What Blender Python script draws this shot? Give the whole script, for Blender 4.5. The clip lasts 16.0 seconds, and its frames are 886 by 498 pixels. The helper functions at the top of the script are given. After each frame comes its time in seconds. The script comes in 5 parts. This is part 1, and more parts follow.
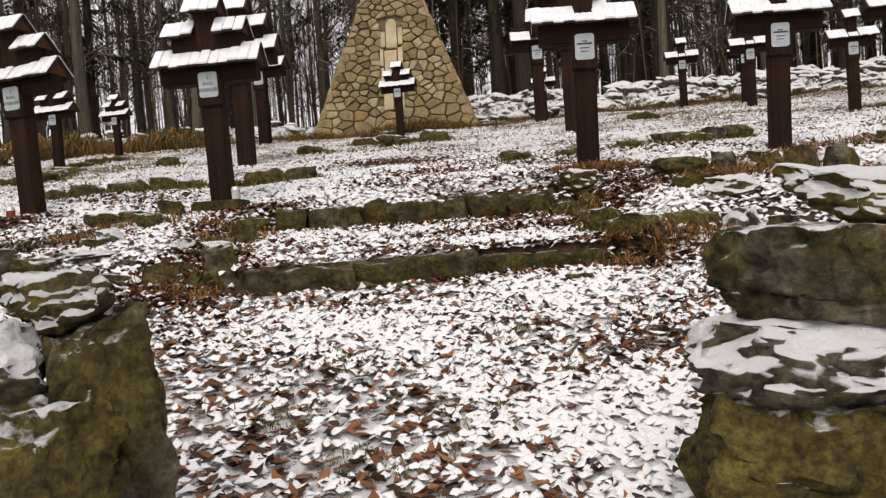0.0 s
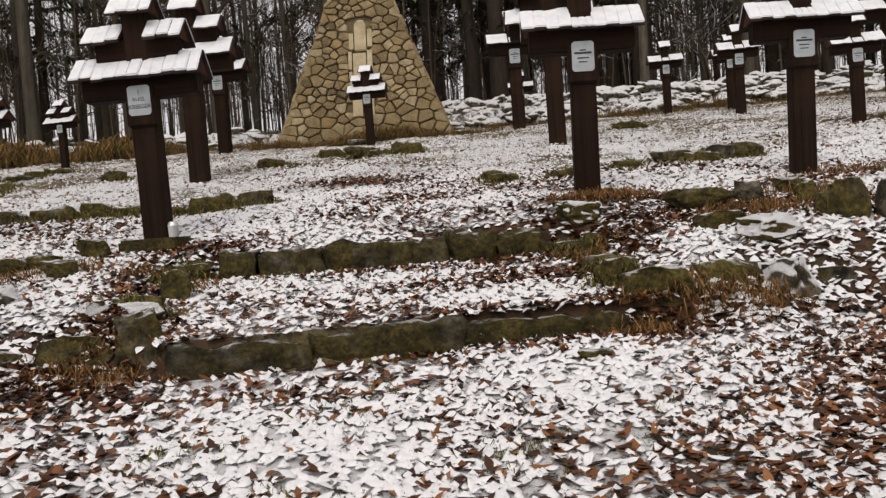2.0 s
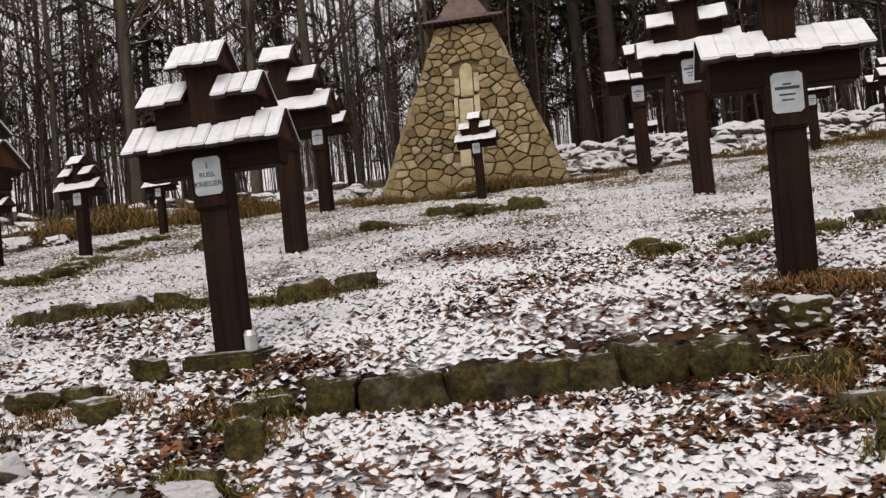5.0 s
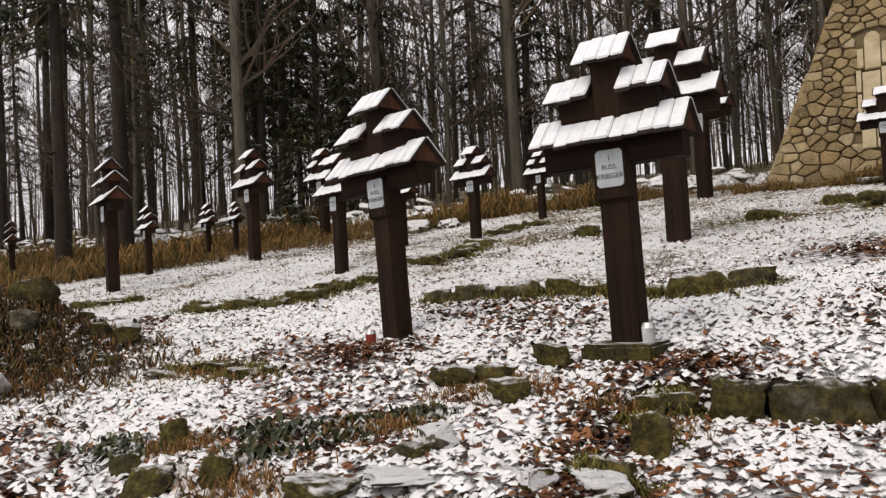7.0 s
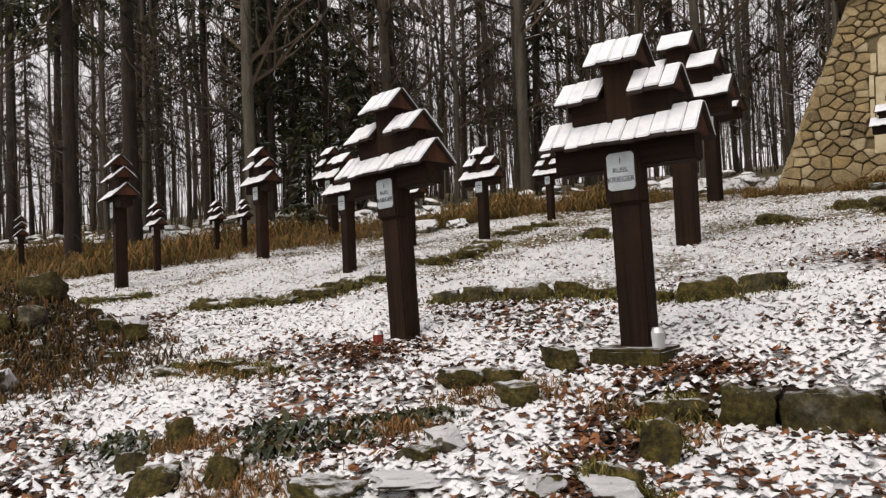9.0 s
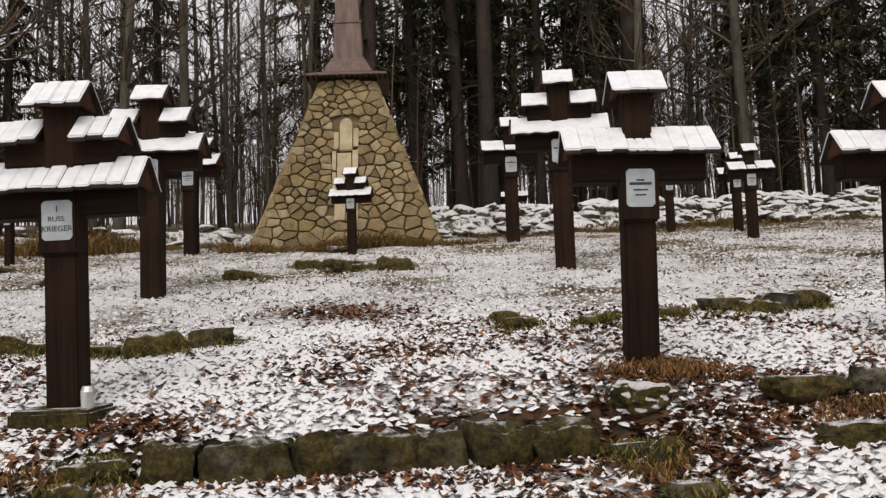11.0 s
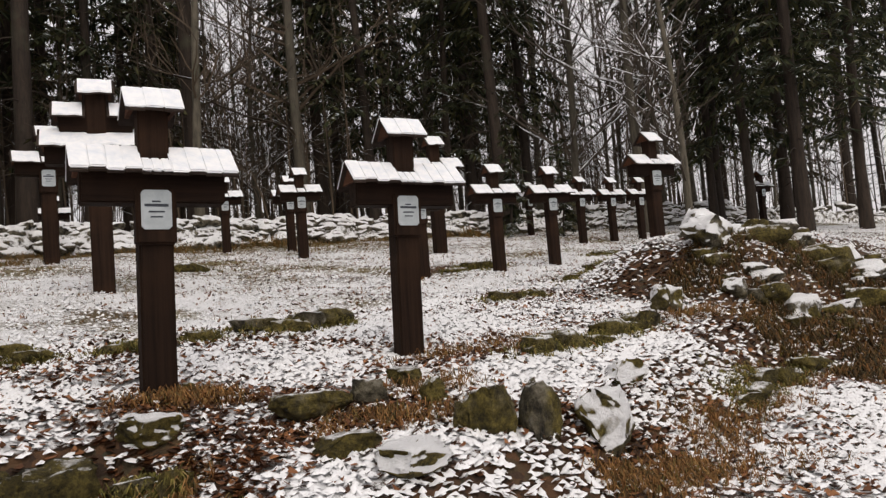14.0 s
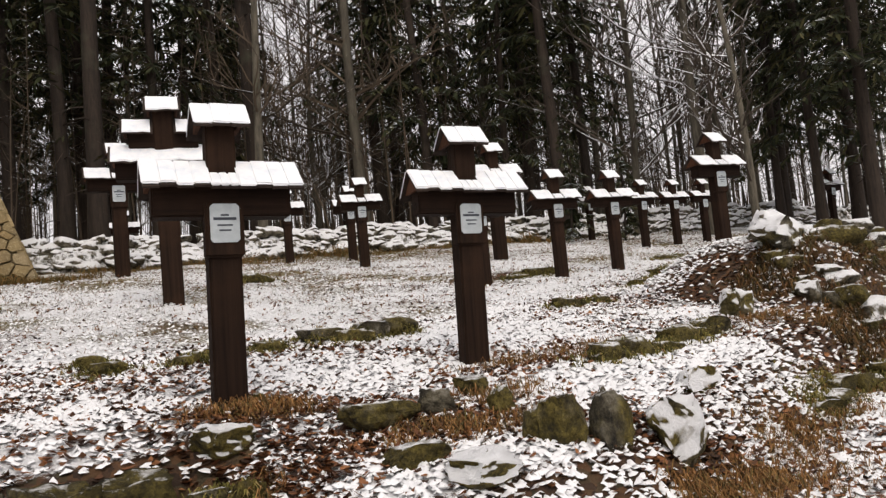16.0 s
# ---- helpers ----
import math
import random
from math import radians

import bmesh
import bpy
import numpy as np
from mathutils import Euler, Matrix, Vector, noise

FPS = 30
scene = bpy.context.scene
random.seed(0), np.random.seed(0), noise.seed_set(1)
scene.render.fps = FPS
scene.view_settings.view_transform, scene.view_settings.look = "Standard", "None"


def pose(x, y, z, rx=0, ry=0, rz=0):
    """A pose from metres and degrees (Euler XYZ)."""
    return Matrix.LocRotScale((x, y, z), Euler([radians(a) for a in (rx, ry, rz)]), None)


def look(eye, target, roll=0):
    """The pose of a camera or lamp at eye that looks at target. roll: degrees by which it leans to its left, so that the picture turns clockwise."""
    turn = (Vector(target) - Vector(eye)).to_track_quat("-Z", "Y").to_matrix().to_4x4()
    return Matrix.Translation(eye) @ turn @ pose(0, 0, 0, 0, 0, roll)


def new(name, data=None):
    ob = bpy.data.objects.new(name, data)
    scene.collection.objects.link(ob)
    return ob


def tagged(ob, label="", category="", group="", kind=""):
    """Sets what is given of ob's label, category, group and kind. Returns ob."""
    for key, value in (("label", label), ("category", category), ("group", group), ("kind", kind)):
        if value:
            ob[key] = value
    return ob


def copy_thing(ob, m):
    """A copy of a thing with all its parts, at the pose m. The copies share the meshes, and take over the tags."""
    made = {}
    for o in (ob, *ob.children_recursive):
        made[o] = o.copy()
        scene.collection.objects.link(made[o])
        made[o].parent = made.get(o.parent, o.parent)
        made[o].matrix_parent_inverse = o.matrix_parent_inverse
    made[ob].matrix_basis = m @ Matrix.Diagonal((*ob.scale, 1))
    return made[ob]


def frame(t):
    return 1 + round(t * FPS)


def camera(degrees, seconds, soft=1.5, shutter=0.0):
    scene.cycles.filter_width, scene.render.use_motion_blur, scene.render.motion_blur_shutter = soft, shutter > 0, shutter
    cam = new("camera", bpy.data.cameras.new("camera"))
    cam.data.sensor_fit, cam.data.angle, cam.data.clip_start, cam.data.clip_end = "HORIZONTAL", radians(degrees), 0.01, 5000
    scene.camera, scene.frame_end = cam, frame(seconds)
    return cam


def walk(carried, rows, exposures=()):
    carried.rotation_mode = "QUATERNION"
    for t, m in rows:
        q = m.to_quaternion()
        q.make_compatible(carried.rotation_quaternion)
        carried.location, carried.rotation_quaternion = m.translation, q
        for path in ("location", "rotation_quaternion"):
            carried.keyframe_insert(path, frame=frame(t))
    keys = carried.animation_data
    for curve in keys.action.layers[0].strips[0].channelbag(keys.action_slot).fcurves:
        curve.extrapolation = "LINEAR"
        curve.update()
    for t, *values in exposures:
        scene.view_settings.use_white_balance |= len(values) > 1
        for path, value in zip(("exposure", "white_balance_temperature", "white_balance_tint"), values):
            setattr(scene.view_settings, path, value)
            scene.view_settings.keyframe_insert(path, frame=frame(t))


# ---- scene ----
cam = camera(56.7, 16.0, soft=1.35)
PATH = [
    (0, (0.191, -0.879, 0.480), (0.331, 0.674, 0.437), -4.2),
    (0.5, (0.255, -0.588, 0.707), (0.332, 0.969, 0.660), -4.0),
    (1, (0.216, -0.364, 0.755), (0.354, 1.189, 0.708), -2.7),
    (1.5, (0.207, -0.119, 0.768), (0.389, 1.429, 0.699), -5.2),
    (2, (0.275, 0.214, 0.796), (0.469, 1.761, 0.748), -4.4),
    (2.5, (0.306, 0.482, 0.967), (0.479, 2.029, 0.878), -3.8),
    (3, (0.227, 0.746, 1.006), (0.460, 2.288, 0.964), -3.5),
    (3.2, (0.194, 0.871, 1.007), (0.442, 2.411, 0.961), -3.2),
    (5.3, (0.193, 1.825, 1.215), (0.098, 3.381, 1.271), -5.5),
    (5.5, (0.134, 1.803, 1.230), (-0.047, 3.352, 1.269), -5.0),
    (6, (0.072, 1.762, 1.233), (-0.325, 3.269, 1.300), -4.4),
    (6.5, (0.023, 1.765, 1.245), (-0.537, 3.219, 1.315), -4.1),
    (7, (-0.006, 1.759, 1.246), (-0.658, 3.175, 1.315), -3.2),
    (7.5, (-0.031, 1.769, 1.249), (-0.723, 3.166, 1.313), -3.1),
    (8, (-0.046, 1.772, 1.252), (-0.776, 3.149, 1.315), -2.2),
    (8.2, (-0.050, 1.769, 1.255), (-0.783, 3.144, 1.318), -2.2),
    (10.3, (0.172, 1.796, 1.261), (0.009, 3.344, 1.361), -1.9),
    (10.5, (0.219, 1.779, 1.280), (0.186, 3.334, 1.392), -1.6),
    (11, (0.256, 1.771, 1.277), (0.510, 3.305, 1.405), -2.0),
    (11.5, (0.278, 1.739, 1.288), (0.660, 3.246, 1.422), -2.4),
    (12, (0.363, 1.740, 1.291), (0.899, 3.199, 1.423), -2.6),
    (12.5, (0.447, 1.729, 1.292), (1.141, 3.119, 1.421), -2.2),
    (13, (0.511, 1.724, 1.291), (1.334, 3.042, 1.416), -3.1),
    (13.5, (0.549, 1.709, 1.293), (1.481, 2.954, 1.413), -4.7),
    (14, (0.570, 1.713, 1.290), (1.545, 2.925, 1.407), -4.7),
    (14.5, (0.580, 1.730, 1.295), (1.560, 2.939, 1.409), -5.4),
    (15, (0.576, 1.735, 1.301), (1.529, 2.964, 1.419), -5.3),
    (15.5, (0.564, 1.746, 1.306), (1.481, 3.002, 1.431), -5.8),
    (16, (0.555, 1.752, 1.306), (1.441, 3.028, 1.445), -5.4),
]
EXPOSURE = [(0, 0.10), (0.5, 0.05), (1.5, -0.1), (2.5, -0.24), (3.2, -0.24), (5.5, -0.14), (6.2, -0.16), (7.5, 0.08), (8.2, 0.06), (10.5, -0.1), (13.5, -0.14), (15, 0.04), (16, 0.10)]
walk(cam, [(t, look(eye, target, roll)) for t, eye, target, roll in PATH], EXPOSURE)

# ---- world and light: a bright overcast winter sky ----
world = bpy.data.worlds.new("winter_sky")
scene.world = world
world.use_nodes = True
wn, wl = world.node_tree.nodes, world.node_tree.links
sky = wn.new("ShaderNodeTexSky")
sky.sky_type = "NISHITA"
sky.sun_disc = False
sky.sun_elevation, sky.sun_rotation = radians(38), radians(200)
sky.dust_density, sky.air_density = 4.0, 1.0
hsv = wn.new("ShaderNodeHueSaturation")
hsv.inputs["Saturation"].default_value = 0.25
wl.new(sky.outputs["Color"], hsv.inputs["Color"])
veil = wn.new("ShaderNodeMix")
veil.data_type = "RGBA"
veil.inputs["Factor"].default_value, veil.inputs["B"].default_value = 0.85, (5.78, 5.48, 5.52, 1)
wl.new(hsv.outputs["Color"], veil.inputs["A"])
wl.new(veil.outputs["Result"], wn["Background"].inputs["Color"])
wn["Background"].inputs["Strength"].default_value = 0.15
sun = new("sun", bpy.data.lights.new("sun", "SUN"))
sun.data.energy, sun.data.angle, sun.data.color = 1.3, radians(40), (1.0, 0.90, 0.79)
sun.matrix_world = look((0, 0, 30), (9, 24, 0))


# ---- materials ----
def material(name, rough=0.8, metallic=0.0):
    m = bpy.data.materials.new(name)
    m.use_nodes = True
    n = m.node_tree.nodes
    p = n["Principled BSDF"]
    p.inputs["Roughness"].default_value, p.inputs["Metallic"].default_value = rough, metallic
    p.inputs["Specular IOR Level"].default_value = 0.3
    return m, n, m.node_tree.links, p


def noise_node(n, l, scale, detail=6.0, rough=0.6, coords="Object", stretch=None):
    tc = n.new("ShaderNodeTexCoord")
    t = n.new("ShaderNodeTexNoise")
    t.inputs["Scale"].default_value, t.inputs["Detail"].default_value, t.inputs["Roughness"].default_value = scale, detail, rough
    if stretch:
        mp = n.new("ShaderNodeMapping")
        mp.inputs["Scale"].default_value = stretch
        l.new(tc.outputs[coords], mp.inputs["Vector"])
        l.new(mp.outputs["Vector"], t.inputs["Vector"])
    else:
        l.new(tc.outputs[coords], t.inputs["Vector"])
    return t


def world_noise(n, l, scale, detail=6.0, rough=0.6):
    g = n.new("ShaderNodeNewGeometry")
    t = n.new("ShaderNodeTexNoise")
    t.inputs["Scale"].default_value, t.inputs["Detail"].default_value, t.inputs["Roughness"].default_value = scale, detail, rough
    l.new(g.outputs["Position"], t.inputs["Vector"])
    return t


def ramp(n, l, source, stops):
    r = n.new("ShaderNodeValToRGB")
    e = r.color_ramp.elements
    while len(e) < len(stops):
        e.new(0.5)
    for k, (pos, col) in zip(e, stops):
        k.position, k.color = pos, (*col, 1)
    l.new(source, r.inputs["Fac"])
    return r.outputs["Color"]


def mix(n, l, fac, a, b, kind="MIX"):
    x = n.new("ShaderNodeMix")
    x.data_type, x.blend_type = "RGBA", kind
    for sock, v in ((x.inputs["Factor"], fac), (x.inputs["A"], a), (x.inputs["B"], b)):
        if isinstance(v, (int, float)):
            sock.default_value = v
        elif isinstance(v, tuple):
            sock.default_value = (*v, 1)
        else:
            l.new(v, sock)
    return x.outputs["Result"]


def math_node(n, l, op, a, b=None):
    x = n.new("ShaderNodeMath")
    x.operation, x.use_clamp = op, False
    for sock, v in zip(x.inputs, (a, b)):
        if v is None:
            continue
        if isinstance(v, (int, float)):
            sock.default_value = v
        else:
            l.new(v, sock)
    return x.outputs[0]


def bump(n, l, p, height, strength, distance=0.02):
    b = n.new("ShaderNodeBump")
    b.inputs["Strength"].default_value, b.inputs["Distance"].default_value = strength, distance
    l.new(height, b.inputs["Height"])
    l.new(b.outputs["Normal"], p.inputs["Normal"])


SNOW = (0.86, 0.86, 0.87)


def snow_fac(n, l, lo, hi, scale=9.0, amount=0.5):
    """Snow lies where a surface faces up, broken by noise."""
    g = n.new("ShaderNodeNewGeometry")
    s = n.new("ShaderNodeSeparateXYZ")
    l.new(g.outputs["Normal"], s.inputs[0])
    t = world_noise(n, l, scale, 8.0, 0.7)
    v = math_node(n, l, "ADD", s.outputs["Z"], math_node(n, l, "MULTIPLY", math_node(n, l, "SUBTRACT", t.outputs["Fac"], 0.5), amount * 2))
    mr = n.new("ShaderNodeMapRange")
    mr.inputs["From Min"].default_value, mr.inputs["From Max"].default_value = lo, hi
    l.new(v, mr.inputs["Value"])
    return mr.outputs["Result"]


def wood_material(name, dark, light, axis):
    m, n, l, p = material(name, 0.75)
    grain = noise_node(n, l, 6.0, 8.0, 0.7, stretch=tuple(0.12 if k == axis else 4.0 for k in range(3)))
    spots = noise_node(n, l, 3.0, 4.0, 0.6)
    info = n.new("ShaderNodeObjectInfo")
    c = ramp(n, l, grain.outputs["Fac"], [(0.3, dark), (0.7, light)])
    c = mix(n, l, ramp(n, l, spots.outputs["Fac"], [(0.45, (0, 0, 0)), (0.75, (0.55,) * 3)]), c, (light[0] * 1.45, light[1] * 1.35, light[2] * 1.2))
    c = mix(n, l, math_node(n, l, "MULTIPLY", info.outputs["Random"], 0.4), c, dark)
    l.new(c, p.inputs["Base Color"])
    p.inputs["Roughness"].default_value, p.inputs["Specular IOR Level"].default_value = 0.88, 0.12
    bump(n, l, p, grain.outputs["Fac"], 0.7, 0.012)
    return m


WOOD_UP = wood_material("dark_stained_timber_upright", (0.0065, 0.0036, 0.0024), (0.033, 0.0175, 0.0105), 2)
WOOD_ACROSS = wood_material("dark_stained_timber_crosswise", (0.006, 0.0033, 0.0022), (0.027, 0.0145, 0.009), 0)
WOOD_GABLE = wood_material("worn_brown_gable_board", (0.030, 0.013, 0.008), (0.10, 0.045, 0.026), 2)
WOOD_SHINGLE = wood_material("grey_brown_shingle", (0.016, 0.011, 0.009), (0.06, 0.045, 0.038), 1)

m, n, l, p = material("roof_snow", 0.65)
t = noise_node(n, l, 14.0, 6.0)
l.new(ramp(n, l, t.outputs["Fac"], [(0.3, (0.72, 0.75, 0.80)), (0.6, SNOW)]), p.inputs["Base Color"])
bump(n, l, p, t.outputs["Fac"], 0.4, 0.02)
ROOF_SNOW = m

m, n, l, p = material("enamel_plate", 0.35)
t = noise_node(n, l, 9.0, 5.0)
l.new(ramp(n, l, t.outputs["Fac"], [(0.3, (0.30, 0.33, 0.345)), (0.7, (0.44, 0.475, 0.49))]), p.inputs["Base Color"])
PLATE = m
m, n, l, p = material("plate_lettering", 0.5)
p.inputs["Base Color"].default_value = (0.03, 0.035, 0.045, 1)
INK = m


def rock_material(name, moss_amount, snow_lo, snow_hi, patch=0.5, colour_scale=1.0):
    m, n, l, p = material(name, 0.92)
    t1, t2 = noise_node(n, l, 4.0, 10.0, 0.7), world_noise(n, l, 2.6, 6.0, 0.65)
    t3 = world_noise(n, l, 38.0, 6.0, 0.7)
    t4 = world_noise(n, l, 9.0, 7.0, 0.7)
    info = n.new("ShaderNodeObjectInfo")
    # Near-black ramp ends paint crevice shade into stone and moss, where the bump dips.
    c = ramp(n, l, t4.outputs["Fac"], [(pos, tuple(colour_scale * k for k in col)) for pos, col in ((0.36, (0.010, 0.008, 0.005)), (0.45, (0.050, 0.042, 0.026)), (0.56, (0.14, 0.122, 0.084)), (0.70, (0.34, 0.31, 0.25)))])
    mossc = ramp(n, l, math_node(n, l, "ADD", math_node(n, l, "MULTIPLY", t3.outputs["Fac"], 0.5), math_node(n, l, "MULTIPLY", t4.outputs["Fac"], 0.5)), [(0.38, tuple(colour_scale * k for k in (0.014, 0.012, 0.004))), (0.5, tuple(colour_scale * k for k in (0.095, 0.073, 0.015))), (0.64, tuple(colour_scale * k for k in (0.26, 0.205, 0.045)))])
    fac = math_node(n, l, "ADD", t2.outputs["Fac"], math_node(n, l, "MULTIPLY", math_node(n, l, "SUBTRACT", info.outputs["Random"], 0.5), 0.25))
    c = mix(n, l, ramp(n, l, fac, [(0.60 - moss_amount * 0.4, (0, 0, 0)), (0.76 - moss_amount * 0.4, (0.95,) * 3)]), c, mossc)
    c = mix(n, l, snow_fac(n, l, snow_lo, snow_hi, 8.0, patch), c, SNOW)
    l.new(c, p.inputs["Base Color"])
    both = math_node(n, l, "ADD", t1.outputs["Fac"], math_node(n, l, "MULTIPLY", math_node(n, l, "ADD", t3.outputs["Fac"], t4.outputs["Fac"]), 0.5))
    bump(n, l, p, both, 0.8, 0.06)
    return m


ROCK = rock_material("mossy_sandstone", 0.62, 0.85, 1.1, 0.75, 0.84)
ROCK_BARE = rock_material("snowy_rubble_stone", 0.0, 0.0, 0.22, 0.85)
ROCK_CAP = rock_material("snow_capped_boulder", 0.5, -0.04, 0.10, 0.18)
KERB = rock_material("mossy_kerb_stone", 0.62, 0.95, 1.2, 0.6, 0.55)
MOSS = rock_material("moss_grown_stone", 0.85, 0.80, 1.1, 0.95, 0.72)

m, n, l, p = material("tan_quarry_stone", 0.9)
t1, t2 = noise_node(n, l, 3.5, 9.0, 0.7), noise_node(n, l, 25.0, 6.0, 0.6)
info = n.new("ShaderNodeObjectInfo")
geo = n.new("ShaderNodeNewGeometry")
rnd = math_node(n, l, "FRACT", math_node(n, l, "ADD", info.outputs["Random"], geo.outputs["Random Per Island"]))
c = ramp(n, l, rnd, [(0.0, (0.12, 0.085, 0.04)), (0.2, (0.38, 0.285, 0.14)), (0.4, (0.22, 0.155, 0.07)), (0.6, (0.55, 0.44, 0.26)), (0.8, (0.30, 0.205, 0.085)), (1.0, (0.46, 0.385, 0.25))])
c = mix(n, l, ramp(n, l, t1.outputs["Fac"], [(0.36, (0, 0, 0)), (0.68, (0.72,) * 3)]), c, (0.10, 0.072, 0.036))
c = mix(n, l, ramp(n, l, t2.outputs["Fac"], [(0.52, (0, 0, 0)), (0.75, (0.55,) * 3)]), c, (0.52, 0.44, 0.28))
l.new(c, p.inputs["Base Color"])
bump(n, l, p, math_node(n, l, "ADD", t2.outputs["Fac"], t1.outputs["Fac"]), 0.9, 0.05)
TAN = m
m, n, l, p = material("pale_relief_stone", 0.85)
t1 = noise_node(n, l, 4.0, 8.0, 0.7)
l.new(ramp(n, l, t1.outputs["Fac"], [(0.3, (0.30, 0.24, 0.14)), (0.65, (0.50, 0.42, 0.27))]), p.inputs["Base Color"])
bump(n, l, p, t1.outputs["Fac"], 0.5, 0.03)
PALE = m
m, n, l, p = material("dark_mortar", 0.95)
t1 = noise_node(n, l, 6.0, 8.0, 0.7)
l.new(ramp(n, l, t1.outputs["Fac"], [(0.3, (0.05, 0.038, 0.019)), (0.7, (0.20, 0.155, 0.085))]), p.inputs["Base Color"])
MORTAR = m

# Ground: thin snow over leaf litter, with bare grass where no leaves lie.
m, n, l, p = material("snowy_leaf_litter", 0.9)
v1 = n.new("ShaderNodeTexVoronoi")
v1.inputs["Scale"].default_value = 21.0
g = n.new("ShaderNodeNewGeometry")
warp = world_noise(n, l, 12.0, 4.0)
vec = n.new("ShaderNodeVectorMath")
vec.operation = "MULTIPLY_ADD"
l.new(warp.outputs["Color"], vec.inputs[0])
vec.inputs[1].default_value = (0.09, 0.09, 0.09)
l.new(g.outputs["Position"], vec.inputs[2])
l.new(vec.outputs[0], v1.inputs["Vector"])
fine = world_noise(n, l, 26.0, 7.0, 0.75)
broad = world_noise(n, l, 0.55, 5.0, 0.6)
sep = n.new("ShaderNodeSeparateColor")
l.new(v1.outputs["Color"], sep.inputs[0])
brown = ramp(n, l, sep.outputs[0], [(0.0, (0.035, 0.022, 0.015)), (0.4, (0.075, 0.042, 0.024)), (0.75, (0.13, 0.065, 0.03)), (1.0, (0.055, 0.05, 0.03))])
grass = ramp(n, l, fine.outputs["Fac"], [(0.3, (0.05, 0.05, 0.02)), (0.7, (0.32, 0.25, 0.13))])
vg = n.new("ShaderNodeTexNoise")
vg.inputs["Scale"].default_value = 0.35
l.new(g.outputs["Position"], vg.inputs["Vector"])
sp = n.new("ShaderNodeSeparateXYZ")
l.new(g.outputs["Position"], sp.inputs[0])
uphill = n.new("ShaderNodeMapRange")
uphill.inputs["From Min"].default_value, uphill.inputs["From Max"].default_value = 9.0, 17.0
l.new(sp.outputs["Y"], uphill.inputs["Value"])
under = mix(n, l, ramp(n, l, math_node(n, l, "ADD", vg.outputs["Fac"], math_node(n, l, "MULTIPLY", uphill.outputs["Result"], 0.3)), [(0.5, (0, 0, 0)), (0.62, (1, 1, 1))]), brown, grass)
cover = math_node(n, l, "ADD", math_node(n, l, "MULTIPLY", fine.outputs["Fac"], 0.9), math_node(n, l, "MULTIPLY", broad.outputs["Fac"], 0.95))
cover = math_node(n, l, "SUBTRACT", cover, math_node(n, l, "MULTIPLY", uphill.outputs["Result"], 0.10))
forest = n.new("ShaderNodeMapRange")
forest.inputs["From Min"].default_value, forest.inputs["From Max"].default_value = 19.0, 23.0
l.new(sp.outputs["Y"], forest.inputs["Value"])
cover = math_node(n, l, "SUBTRACT", cover, math_node(n, l, "MULTIPLY", forest.outputs["Result"], 0.12))
nz = n.new("ShaderNodeSeparateXYZ")
l.new(g.outputs["Normal"], nz.inputs[0])
steep = math_node(n, l, "MAXIMUM", math_node(n, l, "SUBTRACT", 0.955, nz.outputs["Z"]), 0.0)
cover = math_node(n, l, "SUBTRACT", cover, math_node(n, l, "MULTIPLY", steep, 2.2))
c = mix(n, l, ramp(n, l, cover, [(0.785, (0, 0, 0)), (0.865, (1, 1, 1))]), under, SNOW)
l.new(c, p.inputs["Base Color"])
bump(n, l, p, fine.outputs["Fac"], 0.8, 0.05)
GROUND = m

m, n, l, p = material("fallen_beech_leaf", 0.7)
geo = n.new("ShaderNodeNewGeometry")
c = ramp(n, l, geo.outputs["Random Per Island"], [(0.0, (0.024, 0.014, 0.009)), (0.4, (0.075, 0.033, 0.016)), (0.75, (0.18, 0.070, 0.027)), (1.0, (0.30, 0.135, 0.055))])
l.new(c, p.inputs["Base Color"])
LEAF = m
m, n, l, p = material("snow_covered_leaf", 0.7)
t1 = world_noise(n, l, 60.0, 5.0, 0.7)
l.new(ramp(n, l, t1.outputs["Fac"], [(0.30, (0.30, 0.25, 0.22)), (0.40, SNOW)]), p.inputs["Base Color"])
LEAF_SNOW = m
m, n, l, p = material("dry_grass_blade", 0.8)
geo = n.new("ShaderNodeNewGeometry")
l.new(ramp(n, l, geo.outputs["Random Per Island"], [(0.0, (0.05, 0.04, 0.013)), (0.45, (0.19, 0.085, 0.025)), (0.8, (0.31, 0.165, 0.058)), (1.0, (0.09, 0.08, 0.02))]), p.inputs["Base Color"])
GRASS = m
m, n, l, p = material("rust_brown_bracken", 0.85)
geo = n.new("ShaderNodeNewGeometry")
l.new(ramp(n, l, geo.outputs["Random Per Island"], [(0.0, (0.045, 0.042, 0.012)), (0.4, (0.13, 0.085, 0.026)), (0.8, (0.27, 0.135, 0.04)), (1.0, (0.12, 0.115, 0.03))]), p.inputs["Base Color"])
BRACKEN = m
m, n, l, p = material("dark_withered_weeds", 0.85)
geo = n.new("ShaderNodeNewGeometry")
c = ramp(n, l, geo.outputs["Random Per Island"], [(0.0, (0.018, 0.015, 0.006)), (0.4, (0.055, 0.036, 0.013)), (0.8, (0.16, 0.075, 0.023)), (1.0, (0.07, 0.066, 0.017))])
l.new(mix(n, l, snow_fac(n, l, 0.95, 1.1, 5.0, 0.6), c, SNOW), p.inputs["Base Color"])
WEEDS = m


